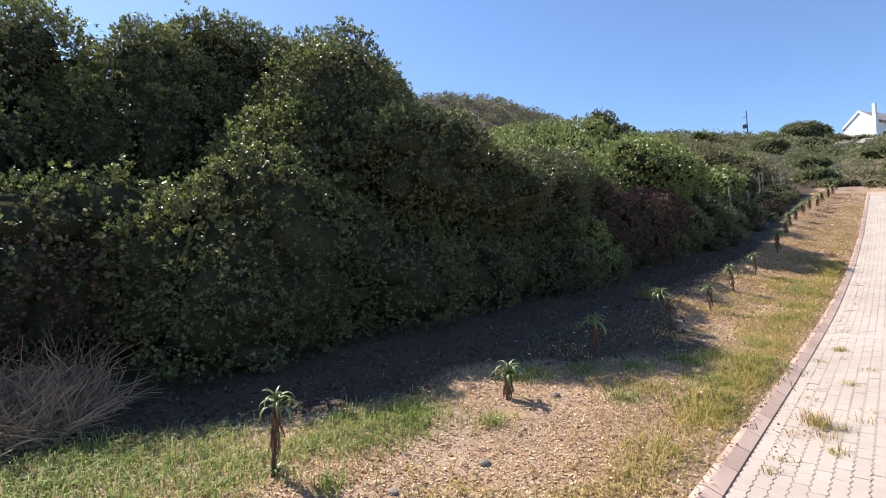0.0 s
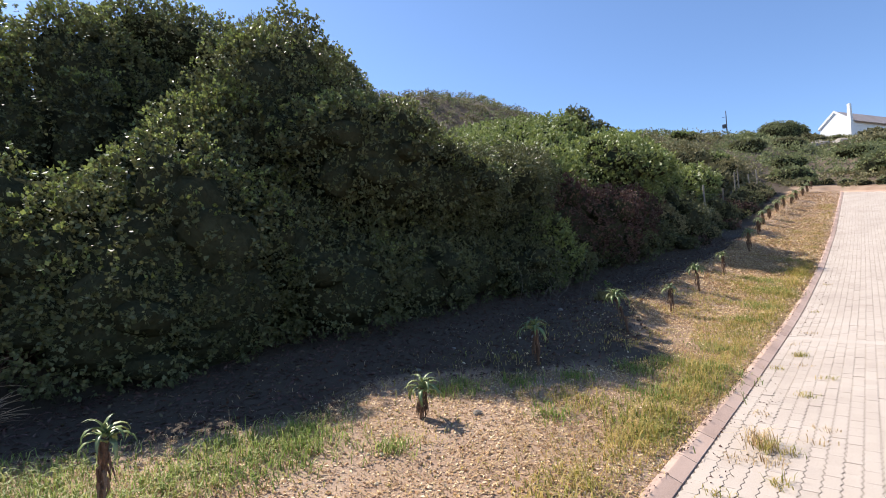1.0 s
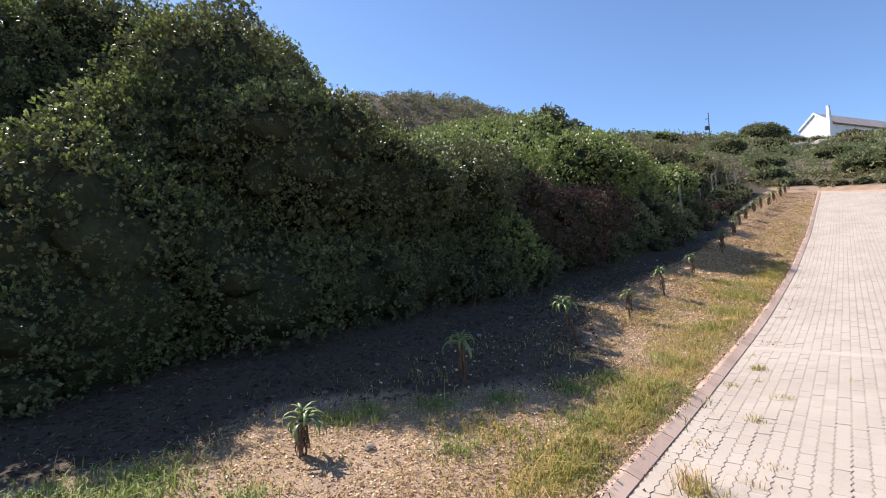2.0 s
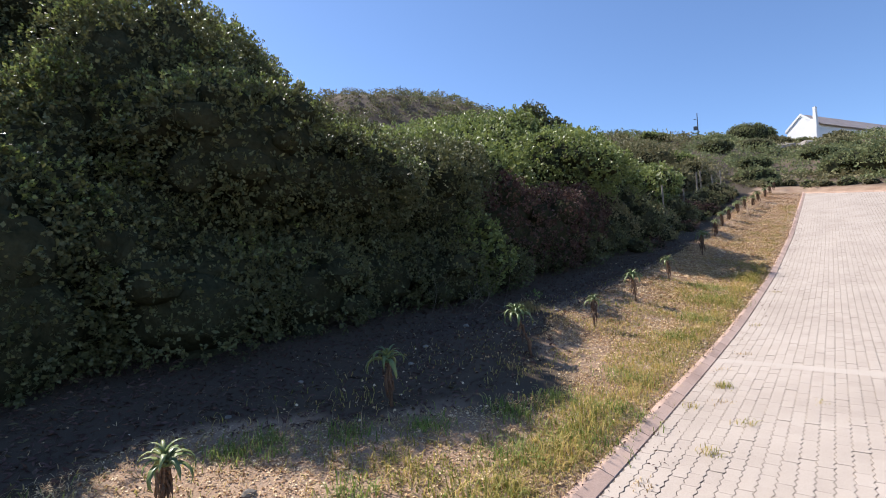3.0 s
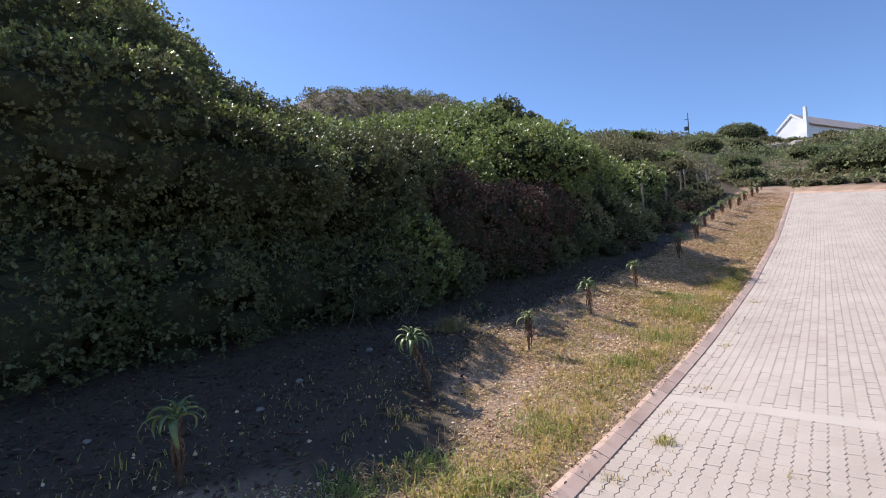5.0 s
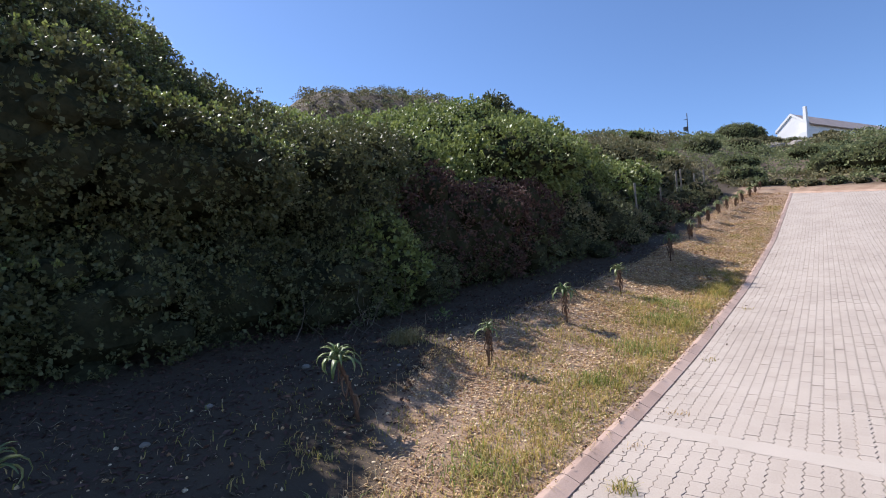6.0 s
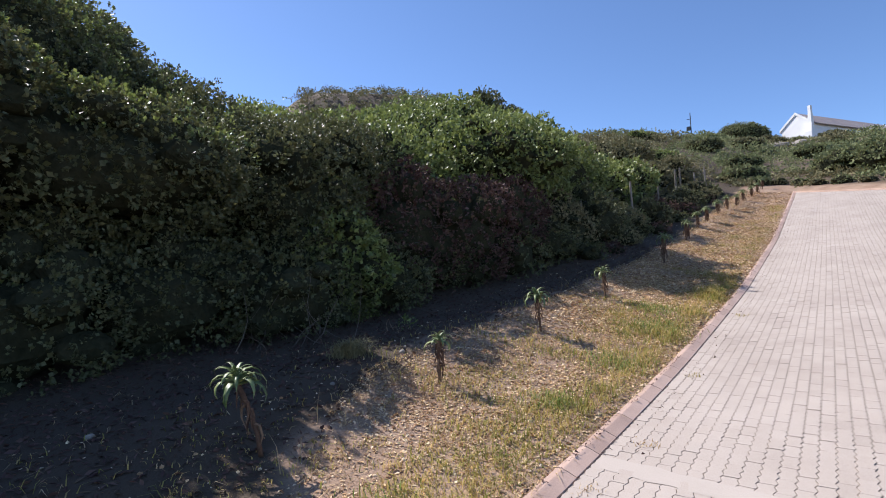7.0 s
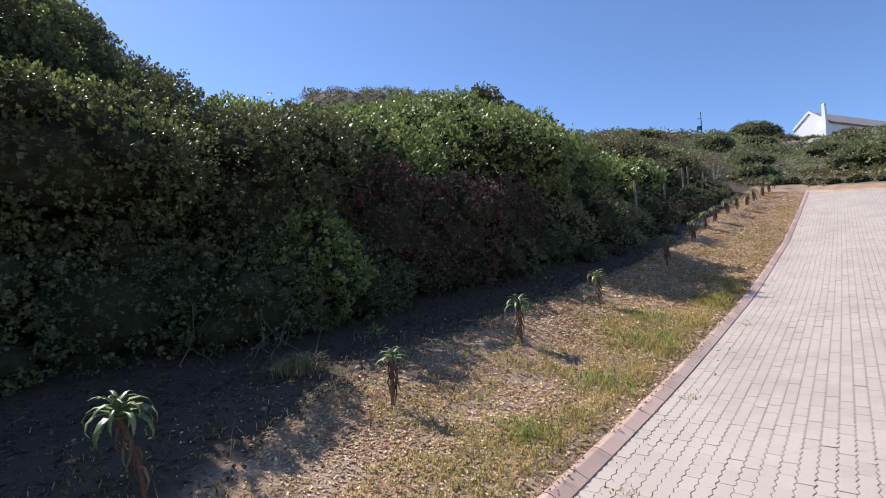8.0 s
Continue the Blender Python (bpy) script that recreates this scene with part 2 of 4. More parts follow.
def build_ground():
    v = spaced([(-1500, 250), (-250, 40), (-90, 6), (-30, 1.5), (-10, 0.4), (-6.0, 0.10), (-0.16, 0.08), (0.0, 0.1), (0.2, 0.5), (6.2, 0.5), (9, 6), (60, 60), (300, 300), (1500, 1)])
    w = spaced([(-1500, 250), (-250, 30), (-30, 3), (-3, 0.5), (1.0, 0.10), (20, 0.2), (34, 0.4), (48, 2), (140, 8), (300, 60), (900, 300), (1500, 1)])
    V, Y = np.meshgrid(v, w)
    X = kerb_x(np.clip(Y, -40, 60)) + V
    Z = land(X, Y)
    road = (V > -0.05) & (V < ROAD_WIDE + 0.1) & (Y < road_end(V) + 0.1) & (Y > -30)
    Z = np.where(road, Z - 0.12, Z)
    n, m = V.shape
    idx = np.arange(n * m).reshape(n, m)
    quads = np.stack([idx[:-1, :-1], idx[:-1, 1:], idx[1:, 1:], idx[1:, :-1]], -1).reshape(-1, 4)
    me = mesh_from("ground", np.stack([X, Y, Z], -1).reshape(-1, 3), quads, True)
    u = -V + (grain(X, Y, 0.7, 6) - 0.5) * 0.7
    # verge part is tree shade painted into the soil; far part is scrub floor
    shade_and_humus = np.maximum(np.clip((u - shade_rim(Y)) / 0.3 + 0.5, 0, 1), 0.9 * np.clip((Y - np.minimum(road_end(V), ROAD_END) - 2.2) / 1.5, 0, 1))
    shade_and_humus = np.where((-V > 14) & (Y > 20), np.minimum(shade_and_humus, 0.9), shade_and_humus)
    cover = me.attributes.new("shade_and_humus", "FLOAT", "POINT")
    cover.data.foreach_set("value", shade_and_humus.astype(np.float32).ravel())
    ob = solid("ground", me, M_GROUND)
    tagged(ob, "dry sandy soil verge and hillside, strewn with litter", "ground", kind="structure")


build_ground()


# ---- planting kit ----
def unit(v):
    return v / np.maximum(np.linalg.norm(v, axis=-1, keepdims=True), 1e-9)


def knobbly(lumps, count, seed, lo=0.30, hi=0.5):
    """Adds smaller domes on the skin of each large one."""
    rng = np.random.default_rng(seed)
    out = [tuple(l) for l in lumps]
    for cx, cy, cz, rx, ry, rz in lumps:
        for _ in range(count):
            d = unit(rng.normal(size=3) + np.array([0, 0, 0.35]))
            s = rng.uniform(lo, hi)
            k = 1.04 - 0.85 * s
            a, b, c = rng.uniform(0.75, 1.3, 3)
            out.append((cx + d[0] * rx * k, cy + d[1] * ry * k, cz + d[2] * rz * k, rx * s * a, ry * s * b, rz * s * 0.9 * c))
    return out


def skin_points(lumps, density, rng, low=-0.1, shell=0.20):
    """Points with outward normals on the joint skin of many domes."""
    L = np.array(lumps)
    pts, nor = [], []
    for i, (cx, cy, cz, rx, ry, rz) in enumerate(L):
        area = 4 * math.pi * (((rx * ry) ** 1.6 + (rx * rz) ** 1.6 + (ry * rz) ** 1.6) / 3) ** (1 / 1.6)
        n = max(4, int(area * density))
        d = unit(rng.normal(size=(n, 3)))
        p = np.array([cx, cy, cz]) + d * np.array([rx, ry, rz]) * (1 + shell * (rng.random((n, 1)) ** 1.5 - 0.75))
        keep = np.ones(n, bool)
        for j, (ax, ay, az, bx, by, bz) in enumerate(L):
            if j != i:
                q = (p - np.array([ax, ay, az])) / np.array([bx, by, bz])
                keep &= (q * q).sum(1) > 0.86
        pts.append(p[keep])
        nor.append(unit(d / np.array([rx, ry, rz]))[keep])
    p, n = np.concatenate(pts), np.concatenate(nor)
    size = float(np.clip(np.mean(L[:, 3]) * 0.5, 0.3, 1.2))
    q = p / size
    wave = np.sin(q[:, 0] * 2.1 + 1.3 * np.sin(q[:, 1] * 1.7)) * np.sin(q[:, 1] * 2.3 + np.sin(q[:, 2] * 1.9)) + 0.7 * np.sin(q[:, 2] * 4.1 + q[:, 0] * 3.3) * np.sin(q[:, 1] * 4.7)
    thin = rng.random(len(p)) < np.maximum(0.82 + 0.22 * wave, 0.5) * np.where((n[:, 0] < -0.3) & (n[:, 2] < 0.25), 0.25, 1.0)
    p = p + n * (wave * 0.14 * size)[:, None]
    shoot = rng.random(len(p)) < 0.07
    p[shoot] += (n[shoot] + np.array([0, 0, 0.5])) * rng.uniform(0.05, 0.28, (shoot.sum(), 1)) * size
    ok = (p[:, 2] > land(p[:, 0], p[:, 1]) + low) & thin
    return p[ok], n[ok]


def leaf_mesh(name, p, n, leaf, per, rng, slim=0.26, spread=0.9):
    """Sprigs of leaves: per leaves fan out of every point."""
    k = len(p) * per
    base = np.repeat(p, per, 0) + rng.normal(size=(k, 3)) * leaf * 0.35
    d = unit(np.repeat(n, per, 0) * 0.75 + rng.normal(size=(k, 3)) * spread * 0.6 + np.array([0, 0, 0.15]))
    side = unit(np.cross(d, rng.normal(size=(k, 3)) + np.array([0, 0, 0.6])))
    up = np.cross(side, d)
    ln = (leaf * rng.uniform(0.6, 1.35, k))[:, None]
    w = ln * slim * rng.uniform(0.8, 1.2, (k, 1))
    mid = base + d * ln * 0.5 - up * ln * 0.06
    v = np.stack([base, mid + side * w, base + d * ln - up * ln * 0.18, mid - side * w], 1).reshape(-1, 3)
    f = np.arange(4 * k, dtype=np.int32).reshape(-1, 4)
    return mesh_from(name, v, f)


def core_mesh(name, lumps, shrink, rng, levels=2):
    """Solid lumps inside a crown: block light, coloured dark as the shade between leaves."""
    bm = bmesh.new()
    bmesh.ops.create_icosphere(bm, subdivisions=levels, radius=1)
    v0 = np.array([v.co[:] for v in bm.verts])
    f0 = np.array([[v.index for v in f.verts] for f in bm.faces])
    bm.free()
    vs, fs = [], []
    for i, (cx, cy, cz, rx, ry, rz) in enumerate(lumps):
        s = shrink * (1 + 0.16 * (rng.random((len(v0), 1)) - 0.6))
        v = np.array([cx, cy, cz]) + v0 * np.array([rx, ry, rz]) * s
        v[:, 2] = np.maximum(v[:, 2], land(v[:, 0], v[:, 1]) - 0.25)
        vs.append(v)
        fs.append(f0 + i * len(v0))
    return mesh_from(name, np.concatenate(vs), np.concatenate(fs))


def limbs(parent, foot, tips, radius, seed, name="trunk"):
    """A tapered trunk that forks to each tip."""
    rng = random.Random(seed)
    bm = bmesh.new()
    foot = Vector(foot)
    for i, tip in enumerate(tips):
        tip = Vector(tip)
        pts, rad = [], []
        lean = Vector((rng.uniform(-0.3, 0.3), rng.uniform(-0.3, 0.3), 0))
        for k in range(6):
            s = k / 5
            pts.append(foot.lerp(tip, s) + lean * math.sin(s * math.pi) + Vector((0, 0, 0.25 * math.sin(s * math.pi))))
            rad.append(radius * (1 - 0.75 * s) * (1.0 if i == 0 else 0.7))
        tube(bm, pts, rad)
    return part(name, bm, M_BARK, parent, smooth=True)


def shrub(name, label, lumps, knobs, leaf, density, material, seed, per=6, category="shrub", group="", trunk=0.10, shrink=0.62, slim=0.34, low=-0.05, levels=2, accent=None):
    """A shrub or tree: trunk with limbs, a core coloured as inner shade and a crown of single leaves."""
    rng = np.random.default_rng(seed)
    cx, cy = float(np.mean([l[0] for l in lumps])), float(np.mean([l[1] for l in lumps]))
    z = float(land(cx, cy))
    thing = empty(name, (cx, cy, z - 0.05), label, category, group)
    inv = Matrix.Translation((-cx, -cy, -z + 0.05))
    if category == "tree":
        lumps = [(*l[:3], l[3] * 1.015, l[4] * 1.015, l[5] * 1.015) for l in lumps]
    full = knobbly(lumps, knobs, seed) if knobs else lumps
    p, n = skin_points(full, density, rng, low)
    deep = rng.random(len(p)) < 0.36
    inset = 0.13 * float(np.mean([min(l[3:]) for l in lumps]))
    parts = [solid("crown", leaf_mesh("crown", p[~deep], n[~deep], leaf, per, rng, slim), material, thing)]
    parts.append(solid("inner_leaves", leaf_mesh("inner_leaves", p[deep] - n[deep] * inset * rng.uniform(0.3, 1.9, (int(deep.sum()), 1)), n[deep], leaf * 1.25, per, rng, slim * 1.2, 1.4), material, thing))
    if accent:
        # brighter leaves on upward and sunward skin, sunlight put into the colour
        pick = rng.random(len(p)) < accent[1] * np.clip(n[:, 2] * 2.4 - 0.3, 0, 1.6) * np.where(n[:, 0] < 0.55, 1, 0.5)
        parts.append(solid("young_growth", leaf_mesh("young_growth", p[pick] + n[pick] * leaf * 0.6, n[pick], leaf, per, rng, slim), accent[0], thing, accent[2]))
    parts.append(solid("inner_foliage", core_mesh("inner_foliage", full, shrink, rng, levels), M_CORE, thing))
    tips = [(l[0], l[1], l[2]) for l in lumps[:4]]
    parts.append(limbs(thing, (cx, cy, z - 0.1), tips, trunk, seed))
    for o in parts:
        o.data.transform(inv)
    return thing


# ---- the large milkwood thicket by the verge ----
def build_thicket():
    big = "dense dark green milkwood with small glossy leaves"
    by = "thicket beside the verge"
    shrub("milkwood_tree", big + ", a broad dome", [(-14.39, 9.21, 6.25, 3.20, 3.20, 3.92), (-13.22, 10.94, 5.23, 1.23, 1.89, 3.38), (-8.97, 6.75, 3.63, 1.71, 2.54, 3.65), (-7.90, 7.00, 2.00, 1.80, 2.20, 2.00), (-10.75, 9.52, 4.31, 1.94, 1.45, 3.25), (-10.45, 8.51, 5.22, 1.36, 1.32, 2.90), (-11.38, 11.83, 3.84, 1.44, 1.18, 3.31), (-7.16, 9.57, 3.79, 1.34, 2.17, 1.08), (-6.80, 7.89, 4.45, 1.06, 1.20, 0.82), (-6.85, 7.33, 4.10, 1.02, 1.67, 1.22)], 18, 0.060, 100, M_LEAF, 11, 6, "tree", by, 0.2, accent=(M_LEAF_BRIGHT, 0.4, "brighter leaves painting the sunlit crown tops"))
    shrub("milkwood_tree", big + ", many-headed", [(-14.20, 5.99, 6.95, 3.19, 2.99, 2.18), (-12.25, 3.63, 4.57, 2.23, 2.19, 2.99), (-6.74, 3.81, 1.82, 0.99, 2.05, 1.88), (-8.31, 4.87, 3.12, 1.58, 1.50, 2.11)], 18, 0.060, 100, M_LEAF, 12, 6, "tree", by, 0.2, accent=(M_LEAF_BRIGHT, 0.55, "brighter leaves painting the sunlit crown tops"))
    shrub("milkwood_tree", big + ", deep in shade", [(-14.70, 1.55, 5.97, 3.02, 1.72, 2.65), (-12.40, 0.60, 3.20, 2.20, 2.00, 2.40), (-8.28, 2.03, 2.18, 1.72, 2.50, 1.25), (-12.00, -4.20, 3.60, 3.00, 3.00, 3.30)], 16, 0.064, 64, M_LEAF, 13, 6, "tree", by, 0.2, accent=(M_LEAF_BRIGHT, 0.4, "brighter leaves painting the sunlit crown tops"))
    shrub("milkwood_tree", big + ", sloping downhill", [(-10.53, 12.38, 3.84, 2.51, 1.56, 2.48), (-7.90, 12.69, 3.48, 1.81, 1.33, 1.82), (-9.11, 14.17, 4.45, 2.28, 1.96, 1.38), (-13.14, 11.69, 5.48, 2.74, 2.16, 2.34)], 16, 0.060, 100, M_LEAF, 14, 6, "tree", by, 0.15)
    low = "shade-dark green shrub at the thicket's foot"
    for q, (y, r, m) in enumerate([(-1.6, 1.1, M_LEAF), (3.0, 1.0, M_LEAF), (4.4, 1.2, M_LEAF), (6.3, 1.15, M_LEAF), (8.3, 1.1, M_LEAF), (10.2, 1.1, M_LEAF), (12.0, 1.0, M_LEAF), (14.4, 0.9, M_LEAF), (16.9, 0.85, M_LEAF), (19.0, 0.9, M_LEAF), (21.2, 1.0, M_LEAF), (23.2, 1.1, M_LEAF_OLIVE), (25.4, 1.1, M_LEAF), (27.6, 0.75, M_LEAF_OLIVE), (29.2, 0.6, M_LEAF_SCRUB), (31.0, 0.7, M_LEAF), (33.2, 0.6, M_LEAF_BROWN), (35.0, 0.65, M_LEAF_OLIVE), (37.0, 0.7, M_LEAF), (39.6, 0.65, M_LEAF_OLIVE), (43.0, 0.65, M_LEAF)]):
        x = -6.0 - r * 0.2 - 0.25 * (q % 3) - (0.02 * y if y < 26 else 0.012 * y)
        g = float(land(x, y))
        shrub("undergrowth_shrub", low, [(x, y, g + 0.55 * r, r, r * 1.3, r * 0.9), (x - 0.7, y + 0.5, g + 1.0 * r, r * 0.9, r * 1.1, r * 1.1), (x - 0.3, y - 0.8 + 0.5 * (q % 3), g + (0.3 + 0.3 * (q % 4)) * r, r * 0.7, r * 0.6, r * 0.75)], 8, 0.050 if y < 18 else 0.065, 84 if y < 18 else 45, m, 100 + q, 6, "shrub", "undergrowth", 0.05)
    rng = random.Random(12)
    for q in range(13):
        y = 22.5 + 1.75 * q + rng.uniform(-0.4, 0.4)
        r = rng.uniform(0.34, 0.6)
        x = float(kerb_x(y)) - 3.75 - 0.5 * r - rng.uniform(0.0, 0.7)
        g = float(land(x, y))
        shrub("fringe_shrub", "low dull scrub bush at the shaded foot of the fence", [(x, y, g + 0.3 * r, r, r * 1.2, r * 0.8), (x - 0.35, y + 0.4, g + 0.45 * r, r * 0.8, r * 0.8, r * 0.8)], 7, 0.07, 50, (M_LEAF, M_LEAF_BROWN, M_LEAF_OLIVE)[q % 3], 140 + q, 5, "shrub", "fence foot scrub", 0.03)
    shrub("dry_bush", "dead brown shrub at the thicket's foot", [(-7.7, 1.3, 1.5, 1.0, 1.1, 1.2), (-7.4, 0.1, 1.2, 0.9, 1.0, 1.0)], 10, 0.055, 120, M_LEAF_BROWN, 31, 6, "shrub", "", 0.05)
    shrub("dry_bush", "half-dead shrub with reddish brown dry leaves", [(-7.5, 15.8, 3.2, 1.4, 1.7, 1.5), (-7.0, 17.5, 3.2, 1.3, 1.6, 1.4), (-7.1, 19.4, 3.5, 1.2, 1.5, 1.3)], 12, 0.07, 70, M_LEAF_BROWN, 15, 6, "shrub", "", 0.07)
    shrub("coastal_shrub", "green glossy-leaved shrub in half shade", [(-6.88, 13.23, 2.28, 1.11, 1.00, 1.19), (-8.40, 14.00, 3.10, 1.30, 1.30, 1.60)], 12, 0.08, 80, M_LEAF_BRIGHT, 16, 6, "shrub", "sunlit thicket", 0.07)
    sunny = "bright green rounded shrub in full sun"
    by = "sunlit thicket"
    shrub("coastal_shrub", sunny, [(-9.25, 17.30, 4.20, 2.08, 2.86, 2.31), (-9.85, 15.67, 4.37, 1.96, 1.92, 2.13), (-13.20, 16.60, 5.34, 2.06, 2.25, 2.42), (-12.71, 14.48, 5.38, 1.86, 2.76, 1.82), (-15.88, 16.83, 6.37, 3.00, 2.36, 2.19)], 14, 0.10, 38, M_LEAF_BRIGHT, 17, 6, "shrub", by, 0.14)
    shrub("coastal_shrub", sunny, [(-11.58, 19.91, 5.96, 2.53, 2.78, 2.20), (-15.96, 21.06, 7.33, 3.06, 3.15, 2.10), (-8.32, 20.74, 5.78, 2.43, 2.38, 1.43), (-8.89, 23.29, 5.57, 1.97, 1.69, 2.32), (-12.51, 22.39, 7.35, 1.98, 2.56, 1.97)], 14, 0.10, 37, M_LEAF_BRIGHT, 18, 6, "shrub", by, 0.14)
    shrub("coastal_shrub", sunny, [(-12.81, 24.14, 7.63, 2.25, 2.07, 2.30), (-9.25, 22.82, 6.30, 1.46, 1.48, 1.79), (-9.71, 27.80, 6.23, 2.07, 1.76, 2.08), (-17.00, 24.86, 8.66, 2.75, 2.79, 2.13)], 14, 0.11, 33, M_LEAF_BRIGHT, 22, 6, "shrub", by, 0.14)
    shrub("small_tree", "small dark tree standing above the shrubs", [(-12.44, 26.18, 9.57, 0.90, 1.02, 1.22), (-12.07, 26.56, 8.67, 1.69, 1.62, 1.23)], 10, 0.12, 40, M_LEAF, 19, 6, "tree", "", 0.14)
    shrub("coastal_shrub", "olive green shrub along the fence", [(-9.30, 30.80, 5.90, 1.70, 1.90, 1.60), (-10.20, 32.40, 6.40, 1.70, 1.80, 1.70), (-9.50, 35.00, 6.60, 1.60, 2.20, 1.50), (-12.55, 31.46, 7.76, 1.85, 2.89, 2.12)], 12, 0.13, 27, M_LEAF_BRIGHT, 20, 6, "shrub", "fence shrubs", 0.1)
    shrub("coastal_shrub", "olive green shrub along the fence", [(-10.00, 39.50, 7.40, 1.80, 2.40, 1.50), (-10.00, 44.00, 8.40, 1.70, 2.20, 1.40), (-12.50, 41.00, 9.40, 2.40, 2.80, 1.90)], 12, 0.13, 24, M_LEAF_OLIVE, 21, 6, "shrub", "fence shrubs", 0.1)


build_thicket()


# ---- aloes ----
def aloe_leaf(length, curl, seed):
    """One thick tapering leaf that arches out and down; it starts at the crown along +x."""
    rng = random.Random(seed)
    bm = bmesh.new()
    rows = []
    x = z = 0.0
    ang = radians(65)
    for k in range(7):
        s = k / 6
        w = length * 0.10 * (1 - s) ** 0.6 + 0.001
        t = length * 0.035 * (1 - s) + 0.001
        up = Vector((-math.sin(ang), 0, math.cos(ang)))
        c = Vector((x, 0.01 * math.sin(s * 3 + seed), z))
        rows.append([bm.verts.new(c + Vector((0, -w, 0)) + up * t), bm.verts.new(c - up * t), bm.verts.new(c + Vector((0, w, 0)) + up * t), bm.verts.new(c + up * t * 0.25)])
        ang -= radians(curl) / 6 * (0.6 + 0.8 * s)
        x += math.cos(ang) * length / 6
        z += math.sin(ang) * length / 6
    for a, b in zip(rows, rows[1:]):
        for k in range(4):
            bm.faces.new((a[k], b[k], b[(k + 1) % 4], a[(k + 1) % 4]))
    bm.faces.new(rows[-1])
    me = bpy.data.meshes.new("leaf")
    bm.to_mesh(me)
    bm.free()
    for p in me.polygons:
        p.use_smooth = True
    me.materials.append(M_ALOE)
    return me


ALOE_LEAVES = [aloe_leaf(0.30, 160, 1), aloe_leaf(0.28, 188, 2), aloe_leaf(0.23, 112, 3), aloe_leaf(0.32, 188, 4)]
DRY_LEAVES = []
for q in range(3):
    bm = bmesh.new()
    tube(bm, [(0.0, 0, 0), (0.05, 0.01 * q, -0.02), (0.075, 0.02, -0.12), (0.05 + 0.02 * q, 0.0, -0.25)], [0.016, 0.018, 0.013, 0.003], 4)
    me = bpy.data.meshes.new("dead_leaf")
    bm.to_mesh(me)
    bm.free()
    me.materials.append(M_ALOE_DRY)
    DRY_LEAVES.append(me)


def aloe(x, y, height, lean, turn, spread=1.0, leaves=18, label="young aloe with arching leaves on a stem of dead leaves", pups=0, skirt=16):
    """An aloe: a stem clothed in dead leaves under a rosette."""
    z = float(land(x, y))
    rng = random.Random(int(x * 100) + int(y * 37))
    thing = empty("aloe", (x, y, z - 0.02), label, "aloe plant", "row of aloes on the verge", turn)
    bm = bmesh.new()
    h = height - 0.10
    top = Vector((lean, 0, h))
    pts = [Vector((0, 0, -0.05)), Vector((lean * 0.2, 0, h * 0.35)), Vector((lean * 0.6, 0.01, h * 0.7)), top]
    tube(bm, pts, [0.024, 0.018, 0.02, 0.03], 8)
    part("stem", bm, M_ALOE_DRY, thing, smooth=True)
    for i in range(leaves):
        a = i * 137.5
        s = i / leaves
        m = (0, 3, 1, 0, 2)[i % 5] if s < 0.7 else 2
        ob = solid("leaf", ALOE_LEAVES[m], M_ALOE, thing)
        k = spread * rng.uniform(0.95, 1.2) * (1.08 - 0.30 * s)
        ob.matrix_basis = Matrix.Translation(top + Vector((0, 0, -0.05 + 0.09 * s))) @ pose(0, 0, 0, rng.uniform(-10, 10), -45 * s + 20, a) @ Matrix.Scale(k, 4)
    for i in range(skirt):
        s = 0.15 + 0.85 * i / skirt
        ob = solid("dead_leaf", DRY_LEAVES[i % 3], M_ALOE_DRY, thing)
        c = pts[1].lerp(top, s)
        ob.matrix_basis = Matrix.Translation(c) @ pose(0, 0, 0, rng.uniform(-12, 12), rng.uniform(-10, 18), i * 137.5) @ Matrix.Scale(rng.uniform(0.5, 0.85) * (1.5 if skirt > 20 else 1.0), 4)
    for j in range(pups):
        for i in range(9):
            ob = solid("leaf", ALOE_LEAVES[2 if i % 2 else 0], M_ALOE, thing)
            ob.matrix_basis = Matrix.Translation((0.03 + 0.05 * j, -0.06 * j, 0.02)) @ pose(0, 0, 0, 0, -25 + 5 * (i % 3), i * 137.5) @ Matrix.Scale(0.72 * rng.uniform(0.8, 1.1), 4)
    return thing


def build_aloes():
    aloe(-3.0, 2.09, 0.70, 0.05, 10, 0.8, 16, "leaning young aloe with ragged dead leaves and a pup", 1)
    aloe(-2.64, 4.65, 0.42, 0.02, 40, 0.9, 18)
    aloe(-2.74, 6.87, 0.62, 0.03, 200, 1.0, 17, "young aloe in the thicket's shade")
    aloe(-2.66, 9.46, 0.72, -0.20, 42, 1.02, 24, "young aloe with a wide rosette on a leaning stem", 0, 9)
    aloe(-2.735, 11.65, 0.60, 0.02, 90, 0.75, 16, "slim young aloe with drooping leaves")
    aloe(-3.02, 14.37, 0.68, -0.08, -30, 1.05, 20)
    aloe(-3.24, 17.35, 0.70, 0.02, 130, 0.95, 16)
    aloe(-3.76, 22.75, 0.86, 0.03, 20, 1.15, 24, "sturdy young aloe in the far part of the row", 0, 26)
    rng = random.Random(2)
    for y, u in ((27.2, 2.62), (30.6, 2.84), (32.3, 2.77), (34.8, 2.72), (36.6, 2.56), (38.3, 2.37), (40.4, 2.24), (42.9, 2.11), (45.4, 2.0), (47.1, 1.9)):
        aloe(float(kerb_x(y)) - u, y, rng.uniform(0.62, 0.76), rng.uniform(-0.06, 0.06), rng.uniform(0, 360), rng.uniform(1.05, 1.3), 24, "sturdy young aloe in the far part of the row", 0, 26)


build_aloes()


